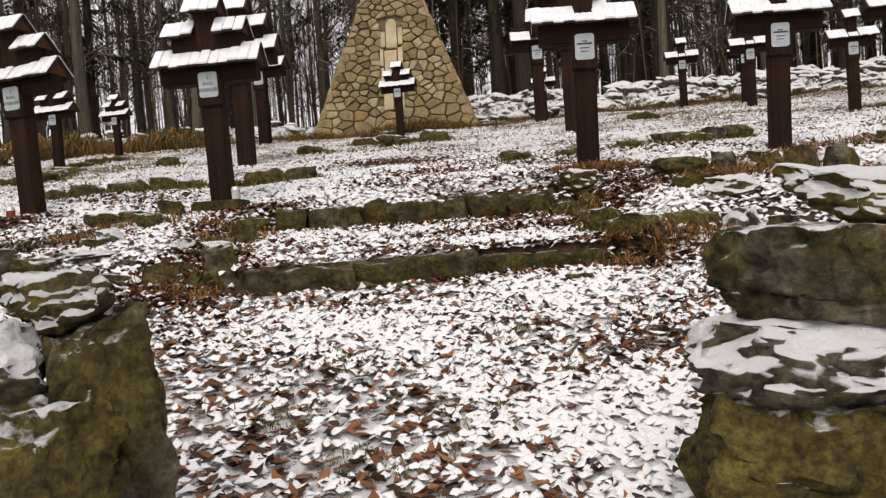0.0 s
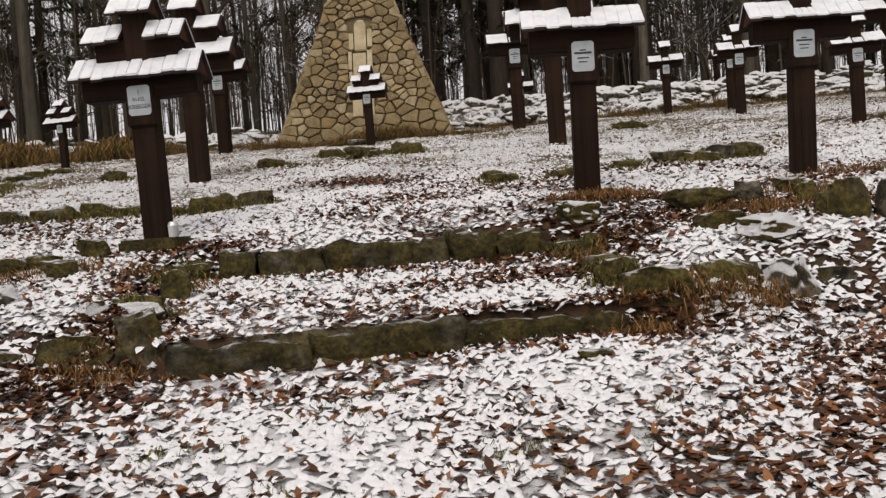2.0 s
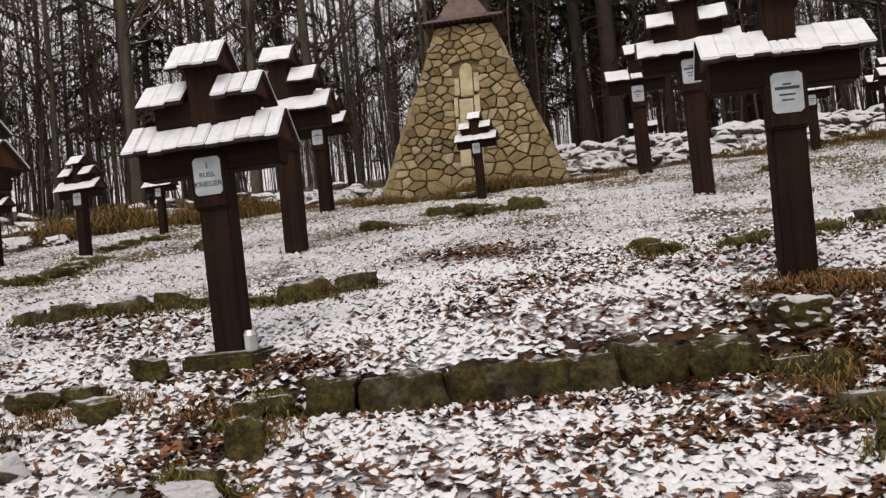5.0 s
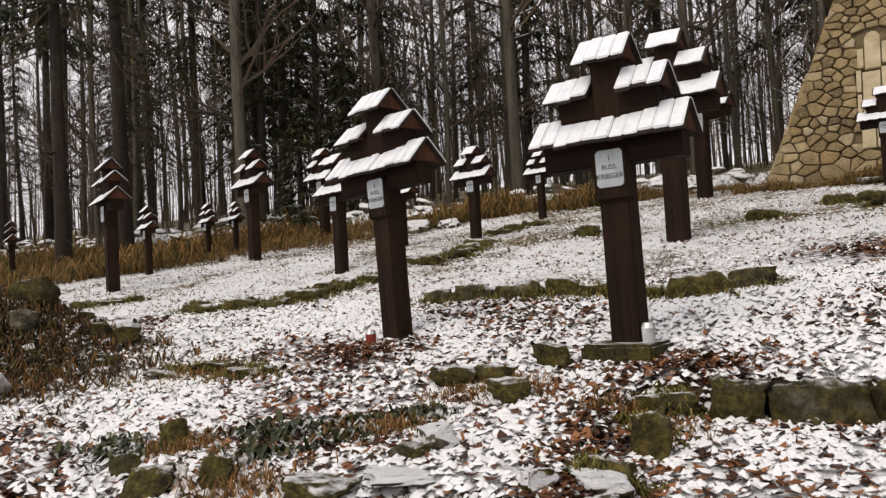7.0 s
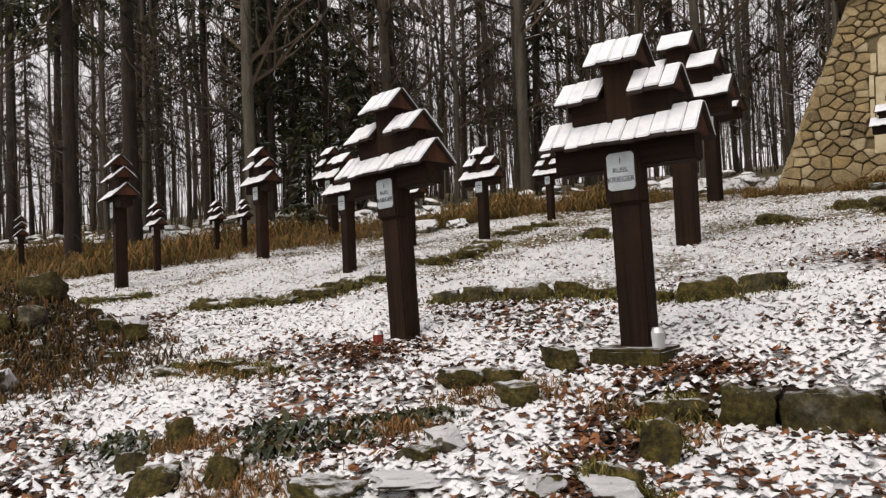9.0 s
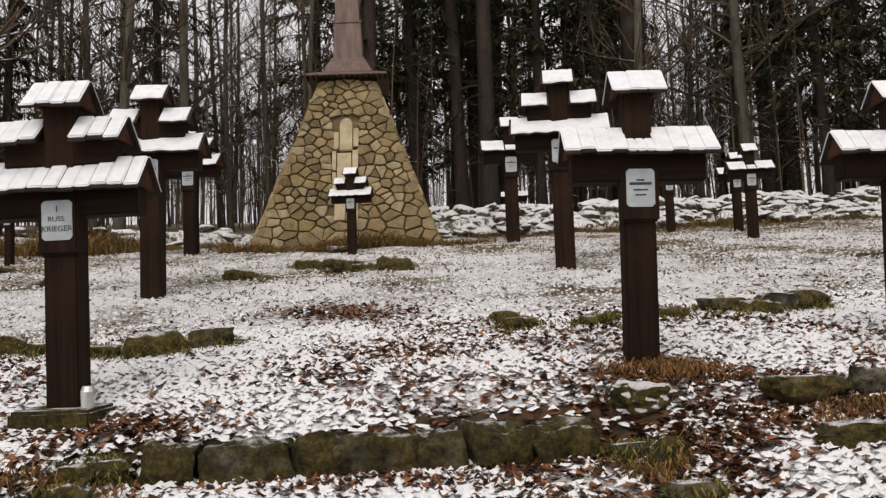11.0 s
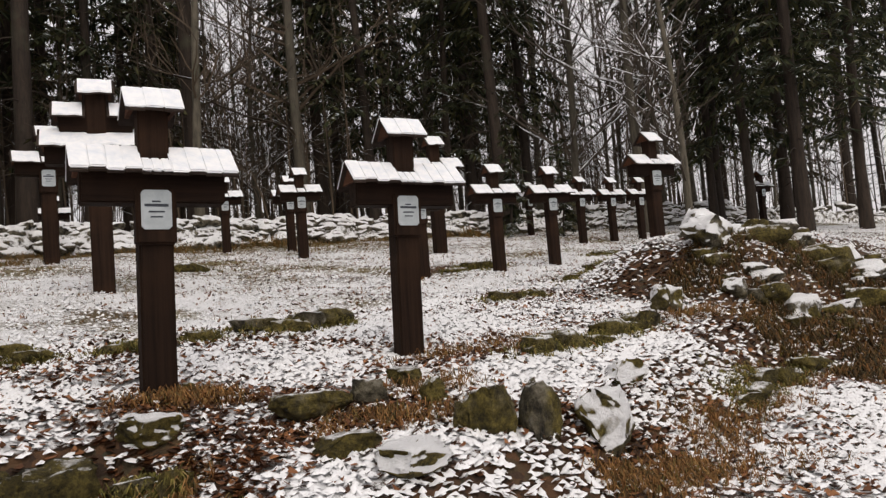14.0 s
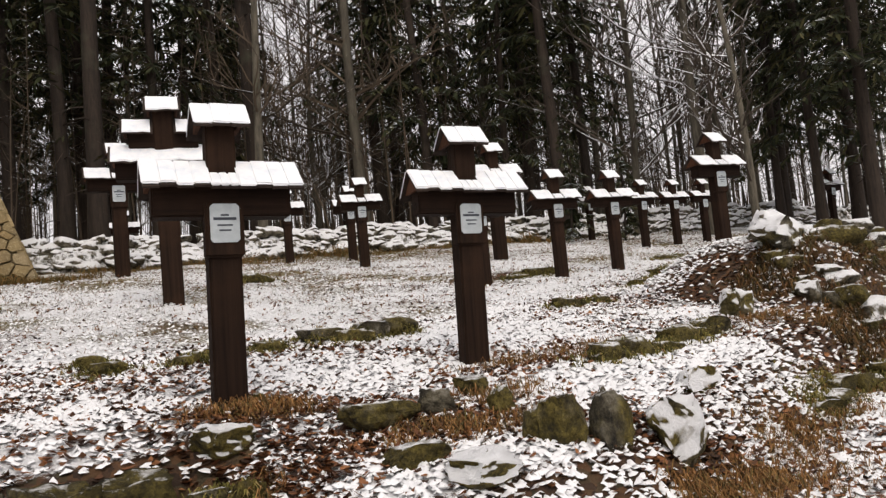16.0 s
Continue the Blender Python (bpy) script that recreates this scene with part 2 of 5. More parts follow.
def bark(name, dark, light):
    m, n, l, p = material(name, 0.9)
    t1, t2 = noise_node(n, l, 4.0, 8.0, 0.7, stretch=(3, 3, 0.5)), noise_node(n, l, 0.8, 4.0)
    info = n.new("ShaderNodeObjectInfo")
    c = ramp(n, l, t1.outputs["Fac"], [(0.3, dark), (0.7, light)])
    c = mix(n, l, math_node(n, l, "MULTIPLY", info.outputs["Random"], 0.55), c, dark)
    c = mix(n, l, ramp(n, l, t2.outputs["Fac"], [(0.55, (0, 0, 0)), (0.7, (0.4,) * 3)]), c, (0.09, 0.10, 0.06))
    l.new(c, p.inputs["Base Color"])
    bump(n, l, p, t1.outputs["Fac"], 0.7, 0.03)
    return m


BEECH = bark("grey_beech_bark", (0.036, 0.031, 0.023), (0.15, 0.130, 0.096))
SPRUCE = bark("dark_spruce_bark", (0.014, 0.010, 0.008), (0.062, 0.044, 0.031))
m, n, l, p = material("moss_and_short_grass", 0.9)
geo = n.new("ShaderNodeNewGeometry")
l.new(ramp(n, l, geo.outputs["Random Per Island"], [(0.0, (0.035, 0.034, 0.008)), (0.5, (0.12, 0.105, 0.022)), (0.85, (0.22, 0.18, 0.045)), (1.0, (0.28, 0.20, 0.08))]), p.inputs["Base Color"])
MOSS_GRASS = m
m, n, l, p = material("dark_evergreen_leaf", 0.6)
geo = n.new("ShaderNodeNewGeometry")
c = ramp(n, l, geo.outputs["Random Per Island"], [(0.0, (0.012, 0.016, 0.006)), (0.7, (0.04, 0.05, 0.016)), (1.0, (0.09, 0.07, 0.02))])
l.new(mix(n, l, snow_fac(n, l, 0.8, 1.0, 9.0, 0.5), c, SNOW), p.inputs["Base Color"])
EVERGREEN = m
m, n, l, p = material("dark_needles", 0.85)
geo = n.new("ShaderNodeNewGeometry")
c = ramp(n, l, geo.outputs["Random Per Island"], [(0.0, (0.010, 0.014, 0.006)), (0.6, (0.030, 0.036, 0.012)), (1.0, (0.075, 0.066, 0.024))])
c = mix(n, l, math_node(n, l, "MULTIPLY", snow_fac(n, l, 0.88, 1.06, 0.7, 0.55), 0.75), c, (0.6, 0.63, 0.66))
l.new(c, p.inputs["Base Color"])
NEEDLES = m
m, n, l, p = material("bare_twigs", 0.9)
geo = n.new("ShaderNodeNewGeometry")
c = ramp(n, l, geo.outputs["Random Per Island"], [(0.0, (0.030, 0.022, 0.015)), (1.0, (0.105, 0.076, 0.050))])
c = mix(n, l, snow_fac(n, l, 0.75, 1.0, 0.8, 0.6), c, (0.7, 0.72, 0.75))
l.new(c, p.inputs["Base Color"])
TWIGS = m
m, n, l, p = material("snow_laden_twigs", 0.9)
l.new(mix(n, l, snow_fac(n, l, 0.30, 0.65, 3.0, 0.5), (0.06, 0.046, 0.034), (0.8, 0.81, 0.83)), p.inputs["Base Color"])
SNOW_TWIGS = m
m, n, l, p = material("weathered_copper_sheet", 0.55, 0.35)
t1 = noise_node(n, l, 3.0, 8.0, 0.7, stretch=(2, 2, 0.4))
l.new(ramp(n, l, t1.outputs["Fac"], [(0.3, (0.075, 0.055, 0.05)), (0.6, (0.17, 0.12, 0.10)), (0.8, (0.27, 0.15, 0.10))]), p.inputs["Base Color"])
COPPER = m
m, n, l, p = material("lantern_glass", 0.15)
p.inputs["Base Color"].default_value, p.inputs["Transmission Weight"].default_value = (0.85, 0.87, 0.87, 1), 0.6
GLASS = m
m, n, l, p = material("red_lantern_glass", 0.2)
p.inputs["Base Color"].default_value, p.inputs["Transmission Weight"].default_value = (0.28, 0.05, 0.03, 1), 0.3
RED_GLASS = m
m, n, l, p = material("lantern_lid", 0.4, 0.8)
p.inputs["Base Color"].default_value = (0.6, 0.6, 0.58, 1)
LID = m


# ---- mesh helpers ----
def obj(name, verts, faces, mat, parent=None, smooth=False):
    me = bpy.data.meshes.new(name)
    me.from_pydata([tuple(v) for v in verts], [], faces)
    me.materials.append(mat)
    if smooth:
        me.shade_smooth()
    me.update()
    ob = new(name, me)
    if parent:
        ob.parent = parent
    return ob


def part(name, bm, mat, parent, label=""):
    me = bpy.data.meshes.new(name)
    bm.to_mesh(me)
    bm.free()
    me.materials.append(mat)
    ob = new(name, me)
    ob.parent = parent
    return tagged(ob, label)


def box_bm(x0, x1, y0, y1, z0, z1, bevel=0.008, bm=None):
    own = bm is None
    bm = bmesh.new() if own else bm
    r = bmesh.ops.create_cube(bm, size=1, matrix=Matrix.Translation(((x0 + x1) / 2, (y0 + y1) / 2, (z0 + z1) / 2)) @ Matrix.Diagonal((x1 - x0, y1 - y0, z1 - z0, 1)))
    if bevel and own:
        bmesh.ops.bevel(bm, geom=bm.edges[:], offset=bevel, segments=2, affect="EDGES")
    return bm


# ---- the lie of the land ----
def smooth_step(a, b, x):
    t = np.clip((x - a) / (b - a), 0, 1)
    return t * t * (3 - 2 * t)


def hill(u, v):
    return -0.375 + 0.0331 * u + 0.1787 * v + 0.00059 * u * u - 0.00068 * u * v - 0.0006 * v * v + 0.06 * np.exp(-(((v - 7) / 2.5) ** 2))


STAIR_L, STAIR_R, STAIR_F, STAIR_B = -0.68, 1.88, 4.47, 5.92


def ground_z(u, v):
    """Height of the ground: a lower slope, a terrace bank, a recess for the two steps, and the hillside."""
    u, v = np.asarray(u, float), np.asarray(v, float)
    far = np.clip(v, None, 45)
    lowland = 0.14 + 0.17 * (v - 4.47) + 0.02 * np.clip(u - 2, 0, None)
    turn = 4.5 + np.clip(u - 3.5, 0, 10) * 0.35
    w = smooth_step(turn - 0.35, turn + 0.45, v)
    inside = (u > STAIR_L) & (u < STAIR_R)
    notch = smooth_step(-1.15, STAIR_L, u) * (1 - smooth_step(STAIR_R, 2.4, u))
    w = w * (1 - notch) + smooth_step(4.42, 4.5, v) * notch
    uu = np.clip(u, -24, 26)
    z = lowland * (1 - w) + hill(uu, far) * w
    cut = notch * (v > 4.45) * (1 - smooth_step(STAIR_B - 0.02, STAIR_B + 0.30, v))
    z = (0.30 + 0.155 * (v - 4.47)) * cut + z * (1 - cut)
    z = z - np.where(inside & (v >= STAIR_B), 0.10 * np.exp(-(((v - 5.9) / 0.45) ** 2)), 0.0)
    mound = smooth_step(7.7, 9.1, u) * (1 - smooth_step(13.5, 17.0, u)) * (0.45 * smooth_step(5.55, 6.05, v) + 0.55 * smooth_step(6.35, 6.85, v)) * (1 - smooth_step(7.8, 9.6, v))
    z = z + 0.62 * mound + 0.66 * np.exp(-(((u + 6.65) / 0.9) ** 2) - ((v - 6.7) / 0.75) ** 2)
    for cu, cv, dip in ((-1.1, 6.52, 0.07), (4.28, 6.65, 0.03)):
        z = z - dip * np.exp(-(((u - cu) / 0.55) ** 2) - ((v - cv) / 0.42) ** 2)
    bumps = 0.025 * np.sin(u * 2.1 + 1.3 * np.sin(v * 1.1)) * np.sin(v * 1.7 + 0.6 * np.sin(u * 1.9)) + 0.012 * np.sin(u * 5.3 + v * 2.2) * np.sin(v * 4.7 - u * 1.4)
    return z + np.where(inside & (v > 4.3) & (v < 6.1), 0.3, 1.0) * bumps


def gz(u, v):
    return float(ground_z(u, v))


def axis_lines(spans):
    out = []
    for a, b, step in spans:
        out += list(np.arange(a, b - 1e-6, step))
    return np.array(out + [spans[-1][1]])


us = axis_lines([(-400, -60, 34), (-60, -20, 4), (-20, -6, 0.5), (-6, 8, 0.06), (8, 13, 0.15), (13, 24, 0.5), (24, 60, 4), (60, 400, 34)])
vs = axis_lines([(-400, -40, 40), (-40, -4, 3), (-4, 0, 0.3), (0, 9, 0.06), (9, 26, 0.3), (26, 60, 3), (60, 500, 40)])
UU, VV = np.meshgrid(us, vs)
ZZ = ground_z(UU, VV)
gv = np.stack([UU.ravel(), VV.ravel(), ZZ.ravel()], -1)
nu, nv = len(us), len(vs)
gi = np.arange(nu * nv).reshape(nv, nu)
gf = np.stack([gi[:-1, :-1], gi[:-1, 1:], gi[1:, 1:], gi[1:, :-1]], -1).reshape(-1, 4)
ground = obj("ground", gv, gf.tolist(), GROUND, smooth=True)
tagged(ground, "sloping forest clearing floor under thin snow and brown leaves", "ground", kind="structure")


# ---- grave crosses ----
def gable_roof(cross, x0, x1, depth, z_eave, z_ridge, shingle, seed, single=True, cover=0.97):
    """A little saddle roof across the cross: shingles on both slopes, snow on them, and a gable board at either end."""
    rng = random.Random(seed)
    rise, length = z_ridge - z_eave, math.hypot(depth, z_ridge - z_eave)
    tilt = math.atan2(rise, depth)
    count = max(2, round((x1 - x0) / shingle))
    w = (x1 - x0) / count
    for side in (-1, 1):
        base = Matrix.Translation((0, 0, z_ridge)) @ Matrix.Rotation(-side * tilt, 4, "X")
        if single:
            for k in range(count):
                reach, lift = length + 0.02 + rng.uniform(-0.012, 0.02), rng.uniform(0, 0.006)
                at = base @ Matrix.Translation((x0 + (k + 0.5) * w, side * reach / 2, lift)) @ Matrix.Rotation(radians(rng.uniform(-1.2, 1.2)), 4, "Z")
                bm = bmesh.new()
                bmesh.ops.create_cube(bm, size=1, matrix=at @ Matrix.Diagonal((w * 0.97, reach, 0.014, 1)))
                s = part("shingle", bm, WOOD_SHINGLE, cross)
                sn, cut = rng.uniform(0.010, 0.021), rng.uniform(0.0, 0.016)
                bm = bmesh.new()
                bmesh.ops.create_cube(bm, size=1, matrix=at @ Matrix.Translation((0, -side * cut / 2, 0.0075 + sn / 2)) @ Matrix.Diagonal((w * rng.uniform(cover - 0.03, cover + 0.05), reach - cut, sn, 1)))
                bmesh.ops.bevel(bm, geom=bm.edges[:], offset=0.008, segments=2, affect="EDGES")
                part("snow_cover", bm, ROOF_SNOW, s, "thin white snow")
        else:
            steps = count * 2
            edge = [length + 0.02 + rng.uniform(-0.014, 0.016) for k in range(steps + 1)]
            for name, mat, low_, high_, pull in (("roof_slope", WOOD_SHINGLE, -0.007, 0.007, 0.0), ("snow_cover", ROOF_SNOW, 0.008, 0.021, 0.010)):
                bm = bmesh.new()
                rings = []
                for k in range(steps + 1):
                    x, e = x0 + (x1 - x0) * k / steps + (0.022 - 0.044 * k / steps if pull else 0), edge[k] - pull
                    h = high_ + (rng.uniform(-0.006, 0.004) if pull else 0)
                    rings.append([bm.verts.new(base @ Vector((x, side * y, z))) for y, z in ((0, low_), (0, h), (e - 0.012 * (pull > 0), h), (e, low_))])
                for a, b in zip(rings, rings[1:]):
                    for q in range(4):
                        bm.faces.new((a[q], b[q], b[(q + 1) % 4], a[(q + 1) % 4]))
                bm.faces.new(rings[0])
                bm.faces.new(rings[-1][::-1])
                bmesh.ops.recalc_face_normals(bm, faces=bm.faces)
                made = part(name, bm, mat, cross if not pull else made, "thin white snow" if pull else "dark wooden roof slope")
    for x in (x0 + 0.03, x1 - 0.055):
        bm = bmesh.new()
        vs_ = [bm.verts.new((xx, y, z)) for xx in (x, x + 0.025) for y, z in ((-depth * 0.86, z_eave + 0.012), (depth * 0.86, z_eave + 0.012), (0, z_ridge - 0.02))]
        for f in ((0, 1, 2), (5, 4, 3), (0, 3, 4, 1), (1, 4, 5, 2), (2, 5, 3, 0)):
            bm.faces.new([vs_[i] for i in f])
        bmesh.ops.recalc_face_normals(bm, faces=bm.faces)
        part("gable_board", bm, WOOD_GABLE, cross, "lighter brown gable board")


def text_mesh(words, size):
    cu = bpy.data.curves.new("lettering", "FONT")
    cu.body, cu.size, cu.align_x, cu.extrude = words, size, "CENTER", 0.0008
    tmp = bpy.data.objects.new("lettering", cu)
    me = bpy.data.meshes.new_from_object(tmp)
    bpy.data.objects.remove(tmp)
    return me


def plate_on(cross, z_top, y_front, w, h, words):
    """A backing board with rounded lower corners, and an enamel plate on it, lettered or with plain bars."""
    bm = box_bm(-w / 2 - 0.028, w / 2 + 0.028, y_front - 0.03, y_front + 0.10, z_top - h - 0.085, z_top + 0.02, 0.014)
    part("plaque_board", bm, WOOD_UP, cross)
    c = 0.018
    outline = [(-w / 2 + c, 0), (w / 2 - c, 0), (w / 2, -c), (w / 2, -h + c), (w / 2 - c, -h), (-w / 2 + c, -h), (-w / 2, -h + c), (-w / 2, -c)]
    bm = bmesh.new()
    f = bm.faces.new([bm.verts.new((x, y_front - 0.031, z_top + z)) for x, z in outline])
    r = bmesh.ops.extrude_face_region(bm, geom=[f])
    bmesh.ops.translate(bm, verts=[g for g in r["geom"] if isinstance(g, bmesh.types.BMVert)], vec=(0, -0.006, 0))
    bmesh.ops.recalc_face_normals(bm, faces=bm.faces)
    plate = part("name_plate", bm, PLATE, cross, "grey enamel name plate")
    y = y_front - 0.0395
    if words:
        for line, zz, size in words:
            me = text_mesh(line, size)
            me.materials.append(INK)
            ob = new("lettering", me)
            ob.parent = plate
            ob.matrix_basis = Matrix.Translation((0, y, z_top + zz)) @ Matrix.Rotation(radians(90), 4, "X")
    else:
        for zz, ww, hh in ((-0.075, 0.28, 0.010), (-0.100, 0.78, 0.016), (-0.135, 0.52, 0.009), (-0.165, 0.40, 0.008)):
            bm = box_bm(-w * ww / 2, w * ww / 2, y, y + 0.003, z_top + zz * h / 0.235, z_top + zz * h / 0.235 + hh, 0)
            part("lettering", bm, INK, plate)


def latin_cross(words=None, shingle=0.105, seed=1, single=True):
    cross = new("grave_cross")
    part("post", box_bm(-0.095, 0.095, -0.085, 0.085, -0.18, 1.30, 0.012), WOOD_UP, cross)
    part("upper_post", box_bm(-0.085, 0.085, -0.08, 0.08, 1.30, 1.78, 0.010), WOOD_UP, cross)
    part("cross_beam", box_bm(-0.40, 0.40, -0.088, 0.088, 1.20, 1.39, 0.010), WOOD_ACROSS, cross)
    gable_roof(cross, -0.455, -0.08, 0.185, 1.365, 1.53, shingle, seed, single, 1.05)
    gable_roof(cross, 0.08, 0.455, 0.185, 1.365, 1.53, shingle, seed + 1, single, 1.05)
    for x in (-0.054, 0.0, 0.054):
        tilt = Matrix.Translation((x, -0.145, 1.395)) @ Matrix.Rotation(radians(38), 4, "X")
        bm = bmesh.new()
        bmesh.ops.create_cube(bm, size=1, matrix=tilt @ Matrix.Diagonal((0.052, 0.15, 0.014, 1)))
        s = part("shingle", bm, WOOD_SHINGLE, cross)
        bm = bmesh.new()
        bmesh.ops.create_cube(bm, size=1, matrix=tilt @ Matrix.Translation((0, 0, 0.017)) @ Matrix.Diagonal((0.054, 0.146, 0.020, 1)))
        bmesh.ops.bevel(bm, geom=bm.edges[:], offset=0.007, segments=2, affect="EDGES")
        part("snow_cover", bm, ROOF_SNOW, s, "thin white snow")
    gable_roof(cross, -0.16, 0.16, 0.165, 1.73, 1.885, 0.11, seed + 2, single, 1.05)
    plate_on(cross, 1.27, -0.085, 0.168, 0.228, words)
    return tagged(cross, "dark-stained timber Latin cross with snow-covered shingled roofs", "cross", "grave crosses")


def tiered_cross(words=None, shingle=0.095, seed=1, single=True):
    cross = new("grave_cross")
    part("post", box_bm(-0.098, 0.098, -0.085, 0.085, -0.18, 1.30, 0.012), WOOD_UP, cross)
    part("upper_post", box_bm(-0.092, 0.092, -0.08, 0.08, 1.30, 1.90, 0.010), WOOD_UP, cross)
    part("cross_beam", box_bm(-0.45, 0.45, -0.09, 0.09, 1.21, 1.385, 0.010), WOOD_ACROSS, cross)
    part("middle_beam", box_bm(-0.32, 0.32, -0.078, 0.078, 1.51, 1.67, 0.008), WOOD_ACROSS, cross)
    gable_roof(cross, -0.505, 0.505, 0.195, 1.36, 1.545, shingle, seed, single)
    gable_roof(cross, -0.39, -0.095, 0.165, 1.645, 1.795, shingle, seed + 1, single)
    gable_roof(cross, 0.095, 0.39, 0.165, 1.645, 1.795, shingle, seed + 2, single)
    gable_roof(cross, -0.17, 0.17, 0.165, 1.86, 2.02, shingle, seed + 3, single)
    plate_on(cross, 1.30, -0.085, 0.175, 0.232, words)
    return tagged(cross, "dark-stained timber cross with three tiers of snowy shingled roofs", "cross", "grave crosses")


WORDS = [("1", -0.068, 0.052), ("RUSS.", -0.122, 0.042), ("KRIEGER", -0.180, 0.046)]
FACING = -8.0
tiered_a, tiered_b, latin_a = tiered_cross(WORDS, seed=3), tiered_cross(None, 0.12, seed=9, single=False), latin_cross(None, seed=5)
latin_b = latin_cross(None, 0.12, seed=21, single=False)


def stand(cross, u, v, tall, full, turn=FACING, lean=0.0, first=False, nod=0.0, sink=0.01):
    m = pose(u, v, gz(u, v) - sink, nod, lean, turn) @ Matrix.Scale(tall / full, 4)
    if first:
        cross.matrix_basis = m
        return cross
    return copy_thing(cross, m @ Matrix.Scale(1 / cross.scale.x, 4))


stand(tiered_a, -1.075, 6.70, 1.94, 2.02, turn=-8, lean=-1.2, first=True, sink=0.045)
stand(tiered_a, -2.93, 7.22, 1.88, 2.02, turn=-17, lean=-2.6)
stand(tiered_b, -1.55, 11.9, 2.56, 2.02, first=True)
for u, v, tall, turn in ((3.70, 12.45, 2.74, -16), (1.07, 16.85, 1.62, -14), (-1.96, 18.2, 2.55, -16), (-5.10, 14.15, 1.57, -18), (-5.05, 17.6, 1.38, -18),
                         (-6.14, 11.65, 1.69, -24), (-9.96, 17.2, 2.05, -24), (-6.64, 14.54, 1.36, -20), (-10.63, 11.77, 2.19, -30), (-11.92, 13.9, 1.34, -28),
                         (-11.97, 15.7, 1.21, -28), (-11.55, 16.1, 1.15, -28), (-9.75, 14.4, 2.11, -26), (-16.8, 14.67, 1.39, -32)):
    stand(tiered_b, u, v, tall, 2.02, turn)
stand(latin_a, 2.29, 6.66, 1.96, 1.885, turn=-11, lean=1.4, first=True, sink=0.10)
stand(latin_a, 4.22, 6.76, 1.86, 1.885, turn=-14, lean=1.9, sink=0.05)
stand(latin_b, 4.38, 17.9, 2.56, 1.885, first=True)
for u, v, tall, turn in ((4.83, 19.4, 1.30, -14), (8.02, 18.4, 1.68, -14), (9.43, 18.1, 1.71, -14), (8.54, 16.0, 1.81, -14), (11.11, 14.9, 2.44, -14),
                         (7.81, 11.2, 1.57, -16), (9.22, 11.1, 1.70, -14), (17.18, 18.3, 1.53, -10), (10.57, 11.2, 1.67, -14), (15.17, 14.6, 1.58, -10),
                         (16.29, 14.6, 1.58, -10), (17.06, 14.35, 1.55, -10), (14.22, 11.8, 2.44, -12), (22.9, 14.45, 1.70, -8)):
    stand(latin_b, u, v, tall, 1.885, turn)

# The slab under the near cross and the two grave lanterns.
slab = new("base_slab")
part("slab", box_bm(-0.20, 0.24, -0.24, 0.15, -0.22, 0.062, 0.018), KERB, slab)
slab.matrix_basis = pose(-1.10, 6.68, gz(-1.10, 6.68), 0, 0, FACING)
tagged(slab, "mossy dark stone slab round the foot of a cross", "slab")


def lantern(u, v, z, glass, label):
    ob = new("grave_lantern")
    bm = bmesh.new()
    bmesh.ops.create_cone(bm, cap_ends=True, segments=20, radius1=0.036, radius2=0.040, depth=0.085, matrix=Matrix.Translation((0, 0, 0.0425)))
    part("glass", bm, glass, ob)
    bm = bmesh.new()
    bmesh.ops.create_cone(bm, cap_ends=True, segments=20, radius1=0.042, radius2=0.030, depth=0.03, matrix=Matrix.Translation((0, 0, 0.10)))
    part("lid", bm, LID, ob)
    ob.matrix_basis = pose(u, v, z)
    return tagged(ob, label, "lantern")


lantern(-0.945, 6.57, gz(-1.10, 6.68) + 0.062, GLASS, "small clear glass grave lantern on a slab")
lantern(-3.08, 7.07, gz(-3.08, 7.07), RED_GLASS, "small red glass grave lantern by a cross")


# ---- stone steps ----
def rough_block(length, deep, high, seed):
    """A hewn stone block with a worn, chipped skin, lying along x."""
    rng = random.Random(seed)
    bm = box_bm(-length / 2, length / 2, -deep / 2, deep / 2, -0.14, high, 0)
    bmesh.ops.subdivide_edges(bm, edges=bm.edges[:], cuts=9, use_grid_fill=True)
    off = Vector((rng.uniform(0, 50), rng.uniform(0, 50), rng.uniform(0, 50)))
    for v_ in bm.verts:
        c = v_.co.copy()
        near = min(1.0, (high - c.z) / 0.05, (c.y + deep / 2) / 0.05 + (high - c.z) / 0.05)
        worn = 0.030 * (1 - near)
        v_.co += noise.noise_vector(c * 3.0 + off) * 0.05 + noise.noise_vector(c * 9 + off) * 0.030 + noise.noise_vector(c * 24 + off) * 0.014
        v_.co += Vector((0, worn * 0.8, -worn * (1 + noise.noise(c * 8 + off))))
    for f in bm.faces:
        f.smooth = True
    return bm


def step_row(name, u0, u1, v, z, count, high, label, seed):
    row = new(name)
    rng = random.Random(seed)
    cuts = [u0 + (u1 - u0) * k / count + (rng.uniform(-0.08, 0.08) if 0 < k < count else 0) for k in range(count + 1)]
    for a, b in zip(cuts, cuts[1:]):
        ob = part("stone", rough_block(b - a - 0.008, 0.24, high + rng.uniform(-0.02, 0.02), rng.random()), KERB, row)
        ob.matrix_basis = pose((a + b) / 2, v + rng.uniform(-0.02, 0.02), z, rng.uniform(-4, 4), rng.uniform(-3, 3), rng.uniform(-4, 4))
    return tagged(row, label, "step", "stone steps")


step_row("stone_step", -0.66, 1.74, 4.50, 0.135, 3, 0.165, "worn mossy stone step between leaf-covered treads", 4)
step_row("stone_step", -0.56, 1.74, 5.98, 0.49, 7, 0.235, "mossy stone step of uneven blocks", 8)


